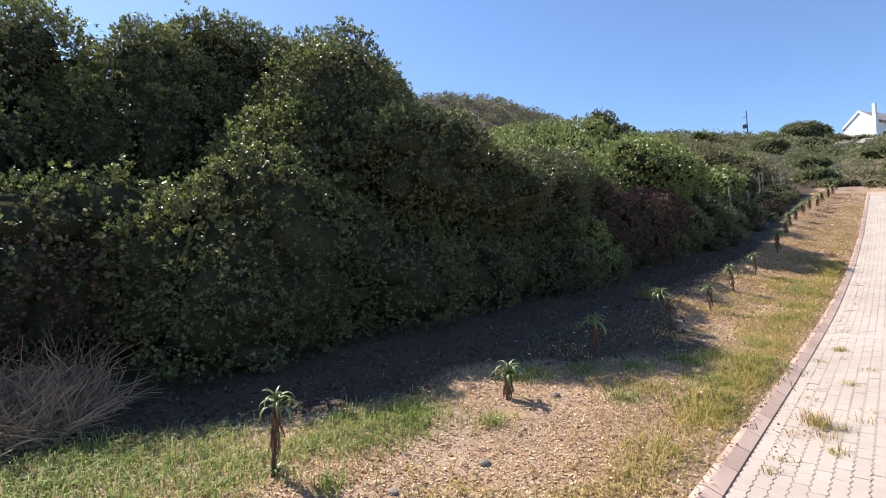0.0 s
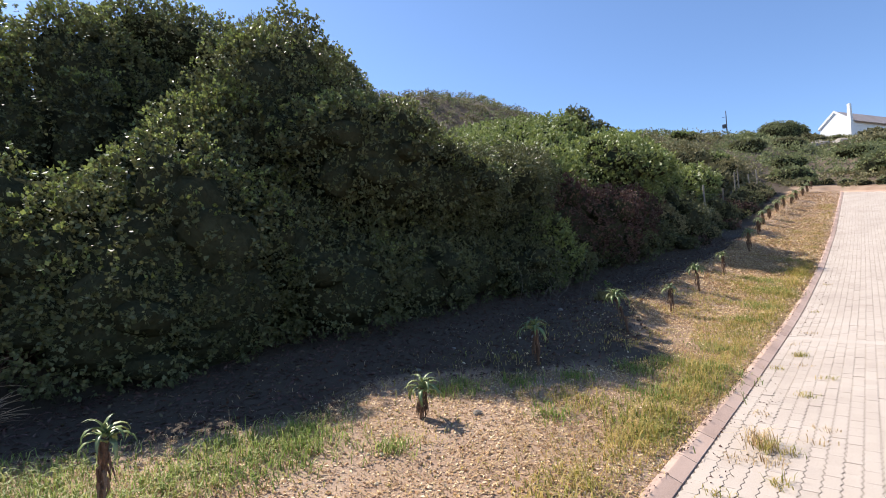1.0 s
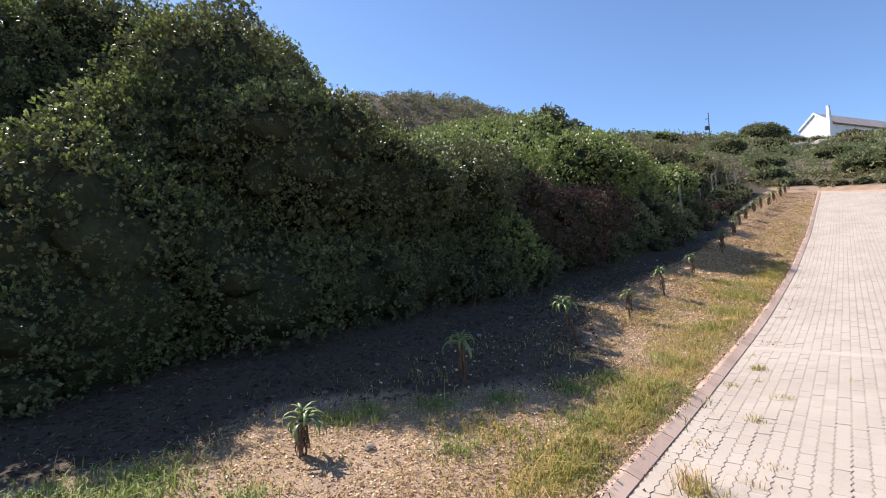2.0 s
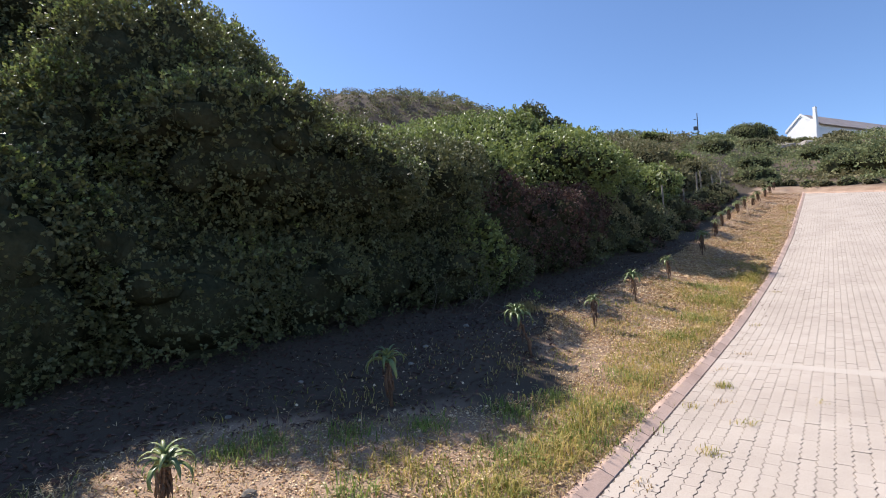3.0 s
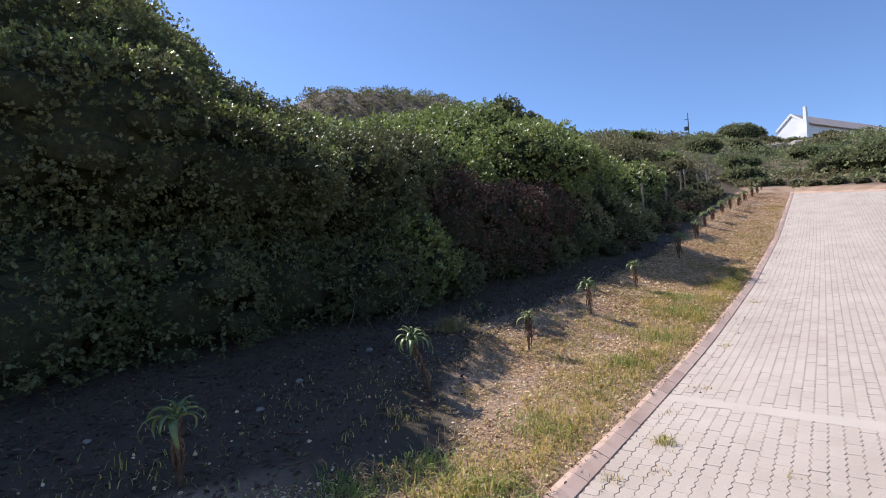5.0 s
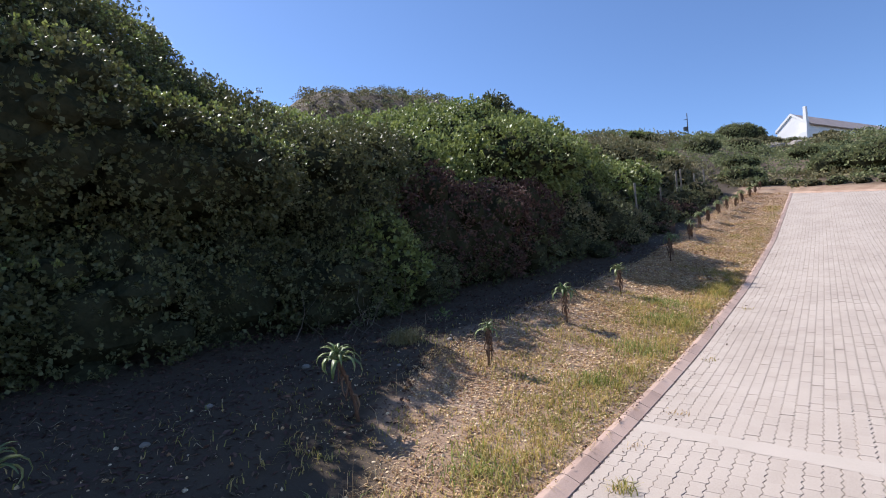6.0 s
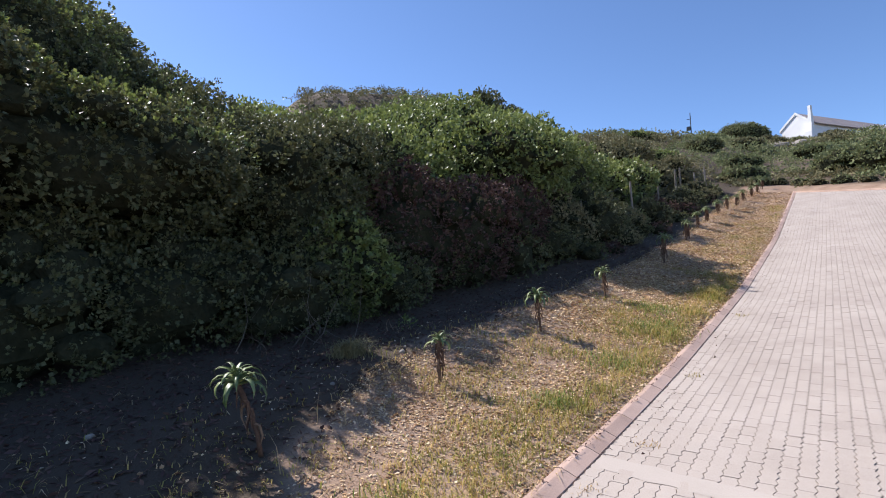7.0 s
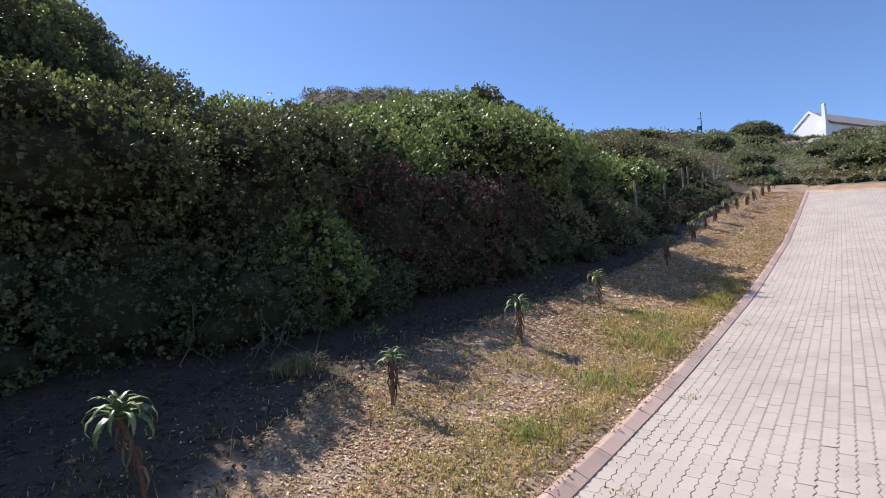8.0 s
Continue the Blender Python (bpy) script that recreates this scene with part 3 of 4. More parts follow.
# ---- far slope: house, pole, scrub ----
def build_house():
    """A long white house on the slope: gable end with a stepped chimney, low roof, one window."""
    cx, cy = -9.3, 115.82
    g = 23.65
    house = empty("house", (cx, cy, g), "white plastered house with a grey pitched roof and end chimney", "house", rz=64)
    w, ln, eave, ridge = 5.3, 27.0, 2.8, 5.1
    bm = bmesh.new()
    prof = [(-w / 2, -3.0), (w / 2, -3.0), (w / 2, eave), (0, ridge), (-w / 2, eave)]
    a = [bm.verts.new((0, -w / 2 + (p[0] + w / 2), p[1])) for p in prof]
    b = [bm.verts.new((ln, -w / 2 + (p[0] + w / 2), p[1])) for p in prof]
    bm.faces.new(a)
    bm.faces.new(b[::-1])
    for k in range(5):
        bm.faces.new((a[k], b[k], b[(k + 1) % 5], a[(k + 1) % 5]))
    bmesh.ops.recalc_face_normals(bm, faces=bm.faces[:])
    part("wall", bm, M_WALL, house)
    for s in (-1, 1):
        bm = bmesh.new()
        n = Vector((0, s * (ridge - eave), w / 2)).normalized()
        pts = [Vector((0.35, 0, ridge)), Vector((ln - 0.35, 0, ridge)), Vector((ln - 0.35, s * (w / 2 + 0.5), eave - 0.32)), Vector((0.35, s * (w / 2 + 0.5), eave - 0.32))]
        lo = [bm.verts.new(p + n * 0.02) for p in pts]
        hi = [bm.verts.new(p + n * 0.16) for p in pts]
        bm.faces.new(lo)
        bm.faces.new(hi[::-1])
        for k in range(4):
            bm.faces.new((lo[k], hi[k], hi[(k + 1) % 4], lo[(k + 1) % 4]))
        bmesh.ops.recalc_face_normals(bm, faces=bm.faces[:])
        part("roof", bm, M_ROOF, house)
    for x0 in (-0.15, ln - 0.15):
        bm = bmesh.new()
        pr = [(-w / 2 - 0.2, eave - 0.3), (-w / 2 - 0.2, eave + 0.1), (0, ridge + 0.25), (w / 2 + 0.2, eave + 0.1), (w / 2 + 0.2, eave - 0.3), (0, ridge - 0.2)]
        a = [bm.verts.new((x0, p[0], p[1])) for p in pr]
        b = [bm.verts.new((x0 + 0.4, p[0], p[1])) for p in pr]
        bm.faces.new(a)
        bm.faces.new(b[::-1])
        for k in range(6):
            bm.faces.new((a[k], b[k], b[(k + 1) % 6], a[(k + 1) % 6]))
        bmesh.ops.recalc_face_normals(bm, faces=bm.faces[:])
        part("parapet", bm, M_WALL, house)
    bm = bmesh.new()
    a = [(-0.8, 0.3, -2.95, -1.5, -2.5), (-0.8, 0.3, -2.95, -1.7, 1.2), (-0.55, 0.1, -2.9, -2.25, 2.6), (-0.5, 0.0, -2.85, -2.4, 5.0), (-0.5, 0.0, -2.85, -2.4, 5.75)]
    rings = [[bm.verts.new(c) for c in ((x0, y0, z), (x1, y0, z), (x1, y1, z), (x0, y1, z))] for x0, x1, y0, y1, z in a]
    for p, q in zip(rings, rings[1:]):
        for k in range(4):
            bm.faces.new((p[k], p[(k + 1) % 4], q[(k + 1) % 4], q[k]))
    bm.faces.new(rings[-1])
    part("chimney", bm, M_WALL, house)
    win = part("window", box(4.2, 8.2, -w / 2 - 0.06, -w / 2 + 0.1, 0.4, 1.7), M_GLASS, house, "dark window")
    part("window_frame", box(6.15, 6.25, -w / 2 - 0.10, -w / 2 - 0.061, 0.4, 1.7), M_WALL, win)


build_house()


def build_pole():
    x, y = -31.0, 133.0
    z = float(land(x, y))
    pole = empty("utility_pole", (x, y, z - 0.3), "thin dark utility pole with a small transformer on the ridge", "utility pole")
    bm = bmesh.new()
    tube(bm, [(0, 0, 0), (0, 0, 6.4), (0, 0, 11.0)], [0.15, 0.13, 0.09], 8)
    part("shaft", bm, M_STEEL, pole)
    part("transformer", box(-0.9, -0.15, -0.3, 0.3, 6.9, 7.8, 0.05), M_STEEL, pole)
    part("crossarm", box(-0.8, 0.1, -0.05, 0.05, 9.5, 9.6), M_STEEL, pole)
    for x, y, h in ((-70.0, 72.0, 2.6), (-61.6, 40.0, 12.4)):
        z = float(land(x, y))
        p = empty("hill_post", (x, y, z - 0.2), "thin dark post standing on the hill", "post")
        bm = bmesh.new()
        tube(bm, [(0, 0, 0), (0.03, 0, h / 2), (0, 0, h)], [0.11, 0.09, 0.07], 6)
        part("shaft", bm, M_STEEL, p)


build_pole()


def build_scrub():
    """Low scrub all over the far slopes, as one mass."""
    rng = np.random.default_rng(5)
    n = 11500
    x = rng.uniform(-112, 14, n)
    y = rng.uniform(27, 165, n)
    u = kerb_x(y) - x
    ok = ((u > 11) | (y > ROAD_END + 1.4)) & ~((np.abs(x + 8) < 9) & (y > 107) & (y < 140))
    ok &= ((x > -45) & ((y > 44) | ((u > 12) & (u < 20)))) | (np.hypot(x + 76, y - 68) < 36)
    ok &= ~((x > -34) & (y > 137))
    x, y = x[ok], y[ok]
    d = np.hypot(x - 1, y - 5)
    r = (0.46 + 1.15 * rng.random(len(x)) ** 3) * (0.7 + 0.6 * grain(x, y, 14, 8)) * np.clip(d / 80, 0.6, 1.0)
    z = land(x, y)
    brown = (grain(x, y, 16, 4) > 0.66) | ((x < -45) & (rng.random(len(x)) < 0.75))
    for name, sel, material, label in (("hillside_scrub", brown, M_LEAF_OLIVE, "olive brown coastal scrub covering the hillside"), ("green_scrub", ~brown, M_LEAF_SCRUB, "green coastal scrub covering the slope")):
        near = sel & (d < 72)
        meshes = []
        big = r > 1.15
        for pick, leaf, k in ((near, 0.17, 58), (sel & ~near & ~big, 0.26, 26), (sel & ~near & big, 0.28, 80)):
            c = np.stack([x[pick], y[pick], z[pick]], -1)
            dr = unit(rng.normal(size=(len(c), k, 3)) + np.array([0, 0, 0.5]))
            dr[..., 2] = np.abs(dr[..., 2])
            q = r[pick][:, None, None] * np.array([1, 1, 0.8]) * rng.uniform(0.75, 1.08, (len(c), k, 1))
            meshes.append(leaf_mesh(name, (c[:, None] + dr * q).reshape(-1, 3), dr.reshape(-1, 3), leaf, 1, rng, 0.38))
        tagged(solid(name, meshes[1], material), label, "scrub", kind="stuff")
        tagged(solid("tall_scrub", meshes[2], material), "taller rounded scrub bushes on the slope", "scrub", kind="stuff")
        tagged(solid("roadside_scrub", meshes[0], material), "low mixed scrub beyond the road's end", "scrub", kind="stuff")


build_scrub()


# ---- verge: grass, litter, stones, brush ----
def blades(name, x, y, length, bend, rng, width=0.006):
    """Grass blades standing at x, y: two bent quads each."""
    k = len(x)
    z = land(x, y) - 0.01
    a = rng.uniform(0, 2 * math.pi, k)
    d = np.stack([np.cos(a), np.sin(a), np.zeros(k)], -1)
    s = np.stack([-np.sin(a), np.cos(a), np.zeros(k)], -1)
    ln = np.asarray(length)[:, None]
    b = (bend * rng.uniform(0.3, 1.3, k))[:, None]
    base = np.stack([x, y, z], -1)
    up = np.array([0, 0, 1.0])
    mid = base + up * ln * 0.55 + d * ln * b * 0.25
    tip = base + up * ln * (1 - 0.35 * b) + d * ln * b * 0.8
    w = width * rng.uniform(0.6, 1.3, (k, 1))
    v = np.stack([base - s * w, base + s * w, mid - s * w * 0.8, mid + s * w * 0.8, tip - s * w * 0.12, tip + s * w * 0.12], 1).reshape(-1, 3)
    i = np.arange(k)[:, None] * 6
    f = np.concatenate([i + np.array([0, 1, 3, 2]), i + np.array([2, 3, 5, 4])])
    return mesh_from(name, v, f)


def build_verge():
    rng = np.random.default_rng(21)

    def spread(n, y0, y1, u0, u1):
        y = y0 + (y1 - y0) * rng.random(n) ** 1.35
        u = rng.uniform(u0, u1, n)
        return kerb_x(y) - u, y, u
    # yellowing grass, thick along the kerb and in patches
    x, y, u = spread(330000, -1.5, 40, 0.14, 3.4)
    near_kerb = np.exp(-((u - 0.2) / 0.6) ** 2) * (0.3 + 0.9 * grain(x, y, 1.3, 11))
    patch = np.clip(grain(x, y, 0.8, 12) * 1.5 + grain(x, y, 0.22, 13) * 0.8 - 1.2, 0, 1)
    lane = np.interp(y, [3.5, 5.5, 7, 10, 13, 15, 20, 22, 24], [0.25, 0.5, 1.0, 0.9, 0.9, 0.9, 1.0, 0.6, 0.35])
    keep = rng.random(len(x)) < np.clip((near_kerb * 0.8 + patch * 0.9 * np.exp(-((u - 0.9) / 1.2) ** 2)) * lane + 0.015, 0, 1)
    x, y, u = x[keep], y[keep], u[keep]
    tall = 1 + 0.9 * np.exp(-((u - 0.3) / 0.6) ** 2) * np.interp(y, [5, 6, 9, 10.5, 16, 18, 21, 22], [0.3, 1, 1, 0.3, 0.4, 1.3, 1.3, 0])
    ln = rng.uniform(0.03, 0.11, len(x)) * (0.55 + 1.0 * grain(x, y, 0.6, 14)) * tall * np.clip((u - 0.14) / 0.3, 0.3, 1)
    tagged(solid("verge_grass", blades("verge_grass", x, y, ln, 1.2, rng, 0.005), M_GRASS), "short green and yellow grass along the kerb", "grass", kind="stuff")
    # dry straw everywhere
    x, y, u = spread(130000, -1.5, 36, 0.13, 4.6)
    rim = shade_rim(y) + 0.05
    keep = (rng.random(len(x)) < 0.16 + 0.84 * np.clip(grain(x, y, 0.5, 15) * 1.8 - 0.55, 0, 1)) & ((u < rim) | (rng.random(len(x)) < 0.05))
    x, y = x[keep], y[keep]
    ln = rng.uniform(0.025, 0.095, len(x))
    tagged(solid("dry_grass", blades("dry_grass", x, y, ln, 2.2, rng, 0.0035), M_STRAW), "sparse dry straw-coloured grass on the sandy verge", "grass", kind="stuff")
    # lush tufts at the rim of the shade
    spots = [(-3.05, 2.85, 0.30), (-2.95, 3.25, 0.35), (-2.92, 3.65, 0.30), (-3.25, 2.2, 0.30), (-3.1, 1.6, 0.3), (-3.2, 0.9, 0.35), (-3.6, 1.3, 0.3), (-3.5, 0.6, 0.35), (-3.4, 1.9, 0.25), (-2.9, 0.4, 0.3), (-4.0, 1.4, 0.3), (-4.4, 1.0, 0.3), (-4.3, 0.6, 0.3), (-3.8, 1.9, 0.22), (-4.1, 2.1, 0.3), (-4.4, 1.6, 0.3), (-4.7, 1.2, 0.3), (-4.8, 0.7, 0.35), (-4.0, 0.8, 0.35), (-3.3, 2.6, 0.3), (-3.45, 3.1, 0.25), (-3.15, 3.6, 0.25), (-2.9, 5.6, 0.18), (-2.55, 6.15, 0.16), (-2.15, 6.8, 0.16), (-1.75, 7.6, 0.2), (-1.6, 8.3, 0.2), (-2.35, 4.05, 0.12), (-2.5, 2.3, 0.12), (-2.95, 5.25, 0.16), (-1.75, 5.6, 0.15), (-1.25, 6.9, 0.22), (-1.05, 7.6, 0.25), (-1.0, 8.4, 0.22), (-0.95, 5.9, 0.2), (-1.35, 9.6, 0.22), (-1.6, 12.2, 0.18), (-1.9, 16.2, 0.35), (-2.3, 17.4, 0.35), (-1.7, 14.0, 0.3)]
    P = []
    for a, b, r in spots:
        n = int(1300 * r * (0.6 + r))
        P.append(np.stack([a + rng.normal(size=n) * r * 0.75, b + rng.normal(size=n) * r * 0.75], -1))
    P = np.concatenate(P)
    tagged(solid("lush_grass", blades("lush_grass", P[:, 0], P[:, 1], rng.uniform(0.05, 0.17, len(P)), 1.1, rng, 0.005), M_GRASS_LUSH), "fresh green grass tufts at the edge of the shade", "grass", kind="stuff")
    # tall seeding stalks along the shade's rim
    x, y, u = spread(1900, 3.0, 21, 0.8, 3.3)
    keep = (np.abs(u - shade_rim(y) + 0.1) < 0.3) & (rng.random(len(x)) < np.clip(grain(x, y, 1.1, 16) * 2 - 0.9, 0, 1) * np.interp(y, [3, 5, 9, 15, 17, 21], [1, 1, 0.5, 0.4, 1, 0.8]))
    x, y = x[keep], y[keep]
    tagged(solid("seed_stalks", blades("seed_stalks", x, y, rng.uniform(0.15, 0.36, len(x)), 0.6, rng, 0.0025), M_STRAW), "tall thin seeding grass stalks", "grass", kind="stuff")
    # fallen leaves
    x, y, u = spread(360000, -1.0, 46, 0.13, 4.6)
    keep = rng.random(len(x)) < 0.30 + 0.70 * np.clip(grain(x, y, 0.9, 17) * 1.5 - 0.3, 0, 1) * np.exp(-((u - 1.6) / 1.2) ** 2)
    rim = shade_rim(y) + 0.05
    keep &= (u < rim) | (rng.random(len(x)) < 0.02)
    keep &= rng.random(len(x)) < np.interp(y, [20, 27], [1, 0.45]) * np.interp(u, [3.0, 3.6], [1, 0.3])
    x, y = x[keep], y[keep]
    k = len(x)
    p = np.stack([x, y, land(x, y) + 0.006], -1)
    d = unit(np.concatenate([rng.normal(size=(k, 2)), rng.normal(size=(k, 1)) * 0.25], 1))
    s = unit(np.cross(d, np.array([0, 0, 1.0]) + rng.normal(size=(k, 3)) * 0.3))
    ln = rng.uniform(0.007, 0.023, (k, 1)) * np.clip(y / 9, 1, 2.4)[:, None]
    w = ln * rng.uniform(0.3, 0.65, (k, 1))
    v = np.stack([p - d * ln, p + s * w + np.array([0, 0, 0.004]), p + d * ln, p - s * w + np.array([0, 0, 0.004])], 1).reshape(-1, 3)
    tagged(solid("leaf_litter", mesh_from("leaf_litter", v, np.arange(4 * k).reshape(-1, 4)), M_LITTER), "fallen yellow and brown leaves on the soil", "leaf litter", kind="stuff")
    # dark mould leaves and twigs under the thicket
    x, y, u = spread(30000, -1, 26, 1.7, 6.0)
    keep = u > shade_rim(y) - 0.1
    x, y = x[keep], y[keep]
    k = len(x)
    p = np.stack([x, y, land(x, y) + 0.008], -1)
    d = unit(np.concatenate([rng.normal(size=(k, 2)), rng.normal(size=(k, 1)) * 0.35], 1))
    s = unit(np.cross(d, np.array([0, 0, 1.0]) + rng.normal(size=(k, 3)) * 0.4))
    ln = rng.uniform(0.015, 0.05, (k, 1))
    w = ln * rng.uniform(0.15, 0.5, (k, 1))
    v = np.stack([p - d * ln, p + s * w + np.array([0, 0, 0.006]), p + d * ln, p - s * w + np.array([0, 0, 0.006])], 1).reshape(-1, 3)
    tagged(solid("leaf_mould", mesh_from("leaf_mould", v, np.arange(4 * k).reshape(-1, 4)), M_LEAF_BROWN), "dark decaying leaves on the shaded soil", "leaf litter", kind="stuff")
    # dark crumbs on the kerb and along its foot
    y = -1 + 40 * rng.random(4200) ** 1.3
    u = np.where(rng.random(4200) < 0.72, rng.uniform(0.10, 0.20, 4200), -0.32 * rng.random(4200) ** 2.2 - 0.005)
    keep = rng.random(4200) < np.clip(grain(u, y, 0.35, 19) * 1.8 - 0.4, 0.05, 1)
    y, u = y[keep], u[keep]
    k = len(y)
    p = np.stack([kerb_x(y) - u, y, profile(y) + np.where(u > 0, 0.058, 0.008)], -1)
    d = unit(np.concatenate([rng.normal(size=(k, 2)), rng.normal(size=(k, 1)) * 0.5], 1))
    s = unit(np.cross(d, np.array([0, 0, 1.0]) + rng.normal(size=(k, 3)) * 0.6))
    ln = rng.uniform(0.006, 0.022, (k, 1))
    w = ln * rng.uniform(0.2, 0.6, (k, 1))
    v = np.stack([p - d * ln, p + s * w + np.array([0, 0, 0.005]), p + d * ln, p - s * w + np.array([0, 0, 0.005])], 1).reshape(-1, 3)
    tagged(solid("kerb_litter", mesh_from("kerb_litter", v, np.arange(4 * k).reshape(-1, 4)), M_LEAF_BROWN), "dark dry leaf crumbs along the kerb", "leaf litter", kind="stuff")
    # gravel
    bm = bmesh.new()
    bmesh.ops.create_icosphere(bm, subdivisions=1, radius=1)
    v0 = np.array([v.co[:] for v in bm.verts])
    f0 = np.array([[v.index for v in f.verts] for f in bm.faces])
    bm.free()
    x, y, u = spread(15000, -1, 26, 0.2, 4.2)
    keep = (rng.random(len(x)) < 0.12 + 0.7 * np.clip(grain(x, y, 1.3, 18) * 1.8 - 0.8, 0, 1)) & ((u < 2.6) | (rng.random(len(x)) < 0.1))
    x, y = x[keep], y[keep]
    r = 0.007 + 0.02 * rng.random(len(x)) ** 3
    sh = rng.uniform(0.6, 1.2, (len(x), 1, 3)) * v0[None] * rng.uniform(0.8, 1.15, (len(x), len(v0), 1))
    v = np.stack([x, y, land(x, y)], -1)[:, None] + sh * r[:, None, None]
    f = (f0[None] + (np.arange(len(x)) * len(v0))[:, None, None]).reshape(-1, 3)
    tagged(solid("gravel", mesh_from("gravel", v.reshape(-1, 3), f), M_LITTER), "small pale stones scattered on the soil", "gravel", kind="stuff")


build_verge()


def stone(x, y, r, seed):
    rng = np.random.default_rng(seed)
    bm = bmesh.new()
    bmesh.ops.create_icosphere(bm, subdivisions=2, radius=r)
    for v in bm.verts:
        v.co *= 1 + 0.25 * noise.noise(v.co / r * 1.3 + Vector((seed, 0, 0)))
        v.co.z *= 0.65
    me = bpy.data.meshes.new("stone")
    bm.to_mesh(me)
    bm.free()
    ob = solid("stone", me, M_STONE)
    ob.matrix_world = pose(x, y, float(land(x, y)) + r * 0.2, 0, 0, seed * 40)
    return tagged(ob, "small pale stone lying on the shaded soil", "stone", "stones on the verge")


for q, (x, y, r) in enumerate([(-3.7, 5.6, 0.035), (-3.5, 7.9, 0.04), (-4.2, 9.9, 0.055), (-3.3, 10.6, 0.03), (-4.0, 6.6, 0.035), (-3.6, 11.9, 0.04), (-2.3, 5.1, 0.05), (-1.9, 3.4, 0.05), (-2.1, 2.6, 0.04), (-3.9, 8.6, 0.04)]):
    stone(x, y, r, q + 1)


def tuft(x, y, n, length, material, label, name="grass_tuft", r=0.055, bend=1.1, width=0.004):
    rng = np.random.default_rng(int(abs(x * 1000) + y * 77))
    px, py = rng.normal(size=n) * r, rng.normal(size=n) * r
    me = blades(name, x + px, y + py, rng.uniform(0.35, 1.0, n) * length, bend, rng, width)
    g = float(land(x, y))
    me.transform(Matrix.Translation((-x, -y, -g)))
    thing = empty(name, (x, y, g), label, "grass", "weeds in the paving" if name == "grass_tuft" else "")
    tagged(solid("blades", me, material, thing), kind="stuff")
    return thing


for x, y, n, ln, m in [(-0.115, 6.3, 60, 0.28, M_STRAW), (-0.06, 6.2, 50, 0.22, M_GRASS), (-0.18, 6.42, 40, 0.2, M_STRAW), (-0.02, 5.95, 40, 0.14, M_STRAW), (0.1, 6.25, 30, 0.1, M_GRASS), (-0.22, 5.9, 26, 0.1, M_STRAW), (-0.05, 8.05, 50, 0.10, M_GRASS), (-0.40, 10.1, 70, 0.12, M_GRASS), (0.06, 8.9, 36, 0.09, M_GRASS), (0.12, 5.6, 40, 0.12, M_GRASS), (-0.16, 5.2, 30, 0.09, M_GRASS), (-0.3, 7.2, 26, 0.08, M_STRAW), (0.25, 7.0, 30, 0.08, M_STRAW), (-0.2, 4.9, 30, 0.08, M_GRASS), (-0.55, 9.2, 36, 0.09, M_GRASS), (-0.52, 11.9, 26, 0.07, M_STRAW), (-0.75, 14.2, 26, 0.07, M_GRASS), (-0.95, 18.0, 26, 0.08, M_GRASS), (0.55, 9.9, 16, 0.06, M_GRASS), (-0.28, 9.5, 24, 0.07, M_STRAW), (0.2, 6.6, 24, 0.1, M_STRAW), (-0.62, 10.9, 24, 0.06, M_STRAW)]:
    tuft(x, y, n, ln, m, "small weed tuft growing out of the paver joints")
tuft(-3.98, 11.35, 620, 0.34, M_LEAF_OLIVE, "rounded grey-green grass tussock at the rim of the bank", "grass_tussock", 0.10, 1.3, 0.004)


def brush(name, x, y, count, size, label, seed, material=M_TWIG, leafy=0, droop=0.22):
    """A tangle of thin dead twigs."""
    rng = random.Random(seed)
    g = float(land(x, y))
    thing = empty(name, (x, y, g - 0.02), label, "dead brush")
    bm = bmesh.new()
    for _ in range(count):
        a = rng.uniform(0, 6.283)
        r = size * rng.random() ** 0.5 * 0.7
        p = Vector((r * math.cos(a), r * math.sin(a), 0))
        d = Vector((rng.gauss(0, 1), rng.gauss(0, 1), rng.uniform(0.3, 2.6))).normalized()
        pts = [p]
        ln = size * rng.uniform(0.3, 0.9) * (0.6 if droop > 0.2 else 1)
        for k in range(4):
            d = (d + Vector((rng.gauss(0, 0.3), rng.gauss(0, 0.3), -droop))).normalized()
            q = pts[-1] + d * ln / 4
            q.z = max(q.z, 0.0)
            pts.append(q)
        w = rng.uniform(0.002, 0.007)
        tube(bm, pts, [w * 1.6, w * 1.3, w, w * 0.8, w * 0.4], 3)
    tagged(part("twigs", bm, material, thing), kind="stuff")
    if leafy:
        r = np.random.default_rng(seed)
        d = unit(r.normal(size=(leafy, 3)) + np.array([0, 0, 0.5]))
        d[:, 2] = np.abs(d[:, 2])
        me = leaf_mesh("leaves", d * size * 0.75 * r.uniform(0.6, 1, (leafy, 1)) * np.array([1, 1, 0.7]), d, 0.06, 4, r)
        solid("leaves", me, M_LEAF_BRIGHT, thing, "few green leaves")
    return thing


for q, (x, y, n, r) in enumerate([(-5.75, 0.75, 1000, 0.75), (-6.15, 1.05, 900, 0.85), (-6.5, 0.45, 800, 0.9), (-5.75, 0.1, 800, 0.7), (-6.9, 0.9, 700, 1.0)]):
    brush("dead_brush", x, y, n, r, "tangled dry grey-brown brush at the thicket's foot", 3 + q, leafy=22, droop=0.15)
brush("pale_sprig", -4.9, 13.2, 10, 0.42, "pale leafy sprig standing out of the dark thicket", 16, leafy=18)
brush("bare_branches", -5.9, 11.7, 30, 1.5, "bare twisted grey branches in the thicket", 17, M_BARK, 0, -0.12)


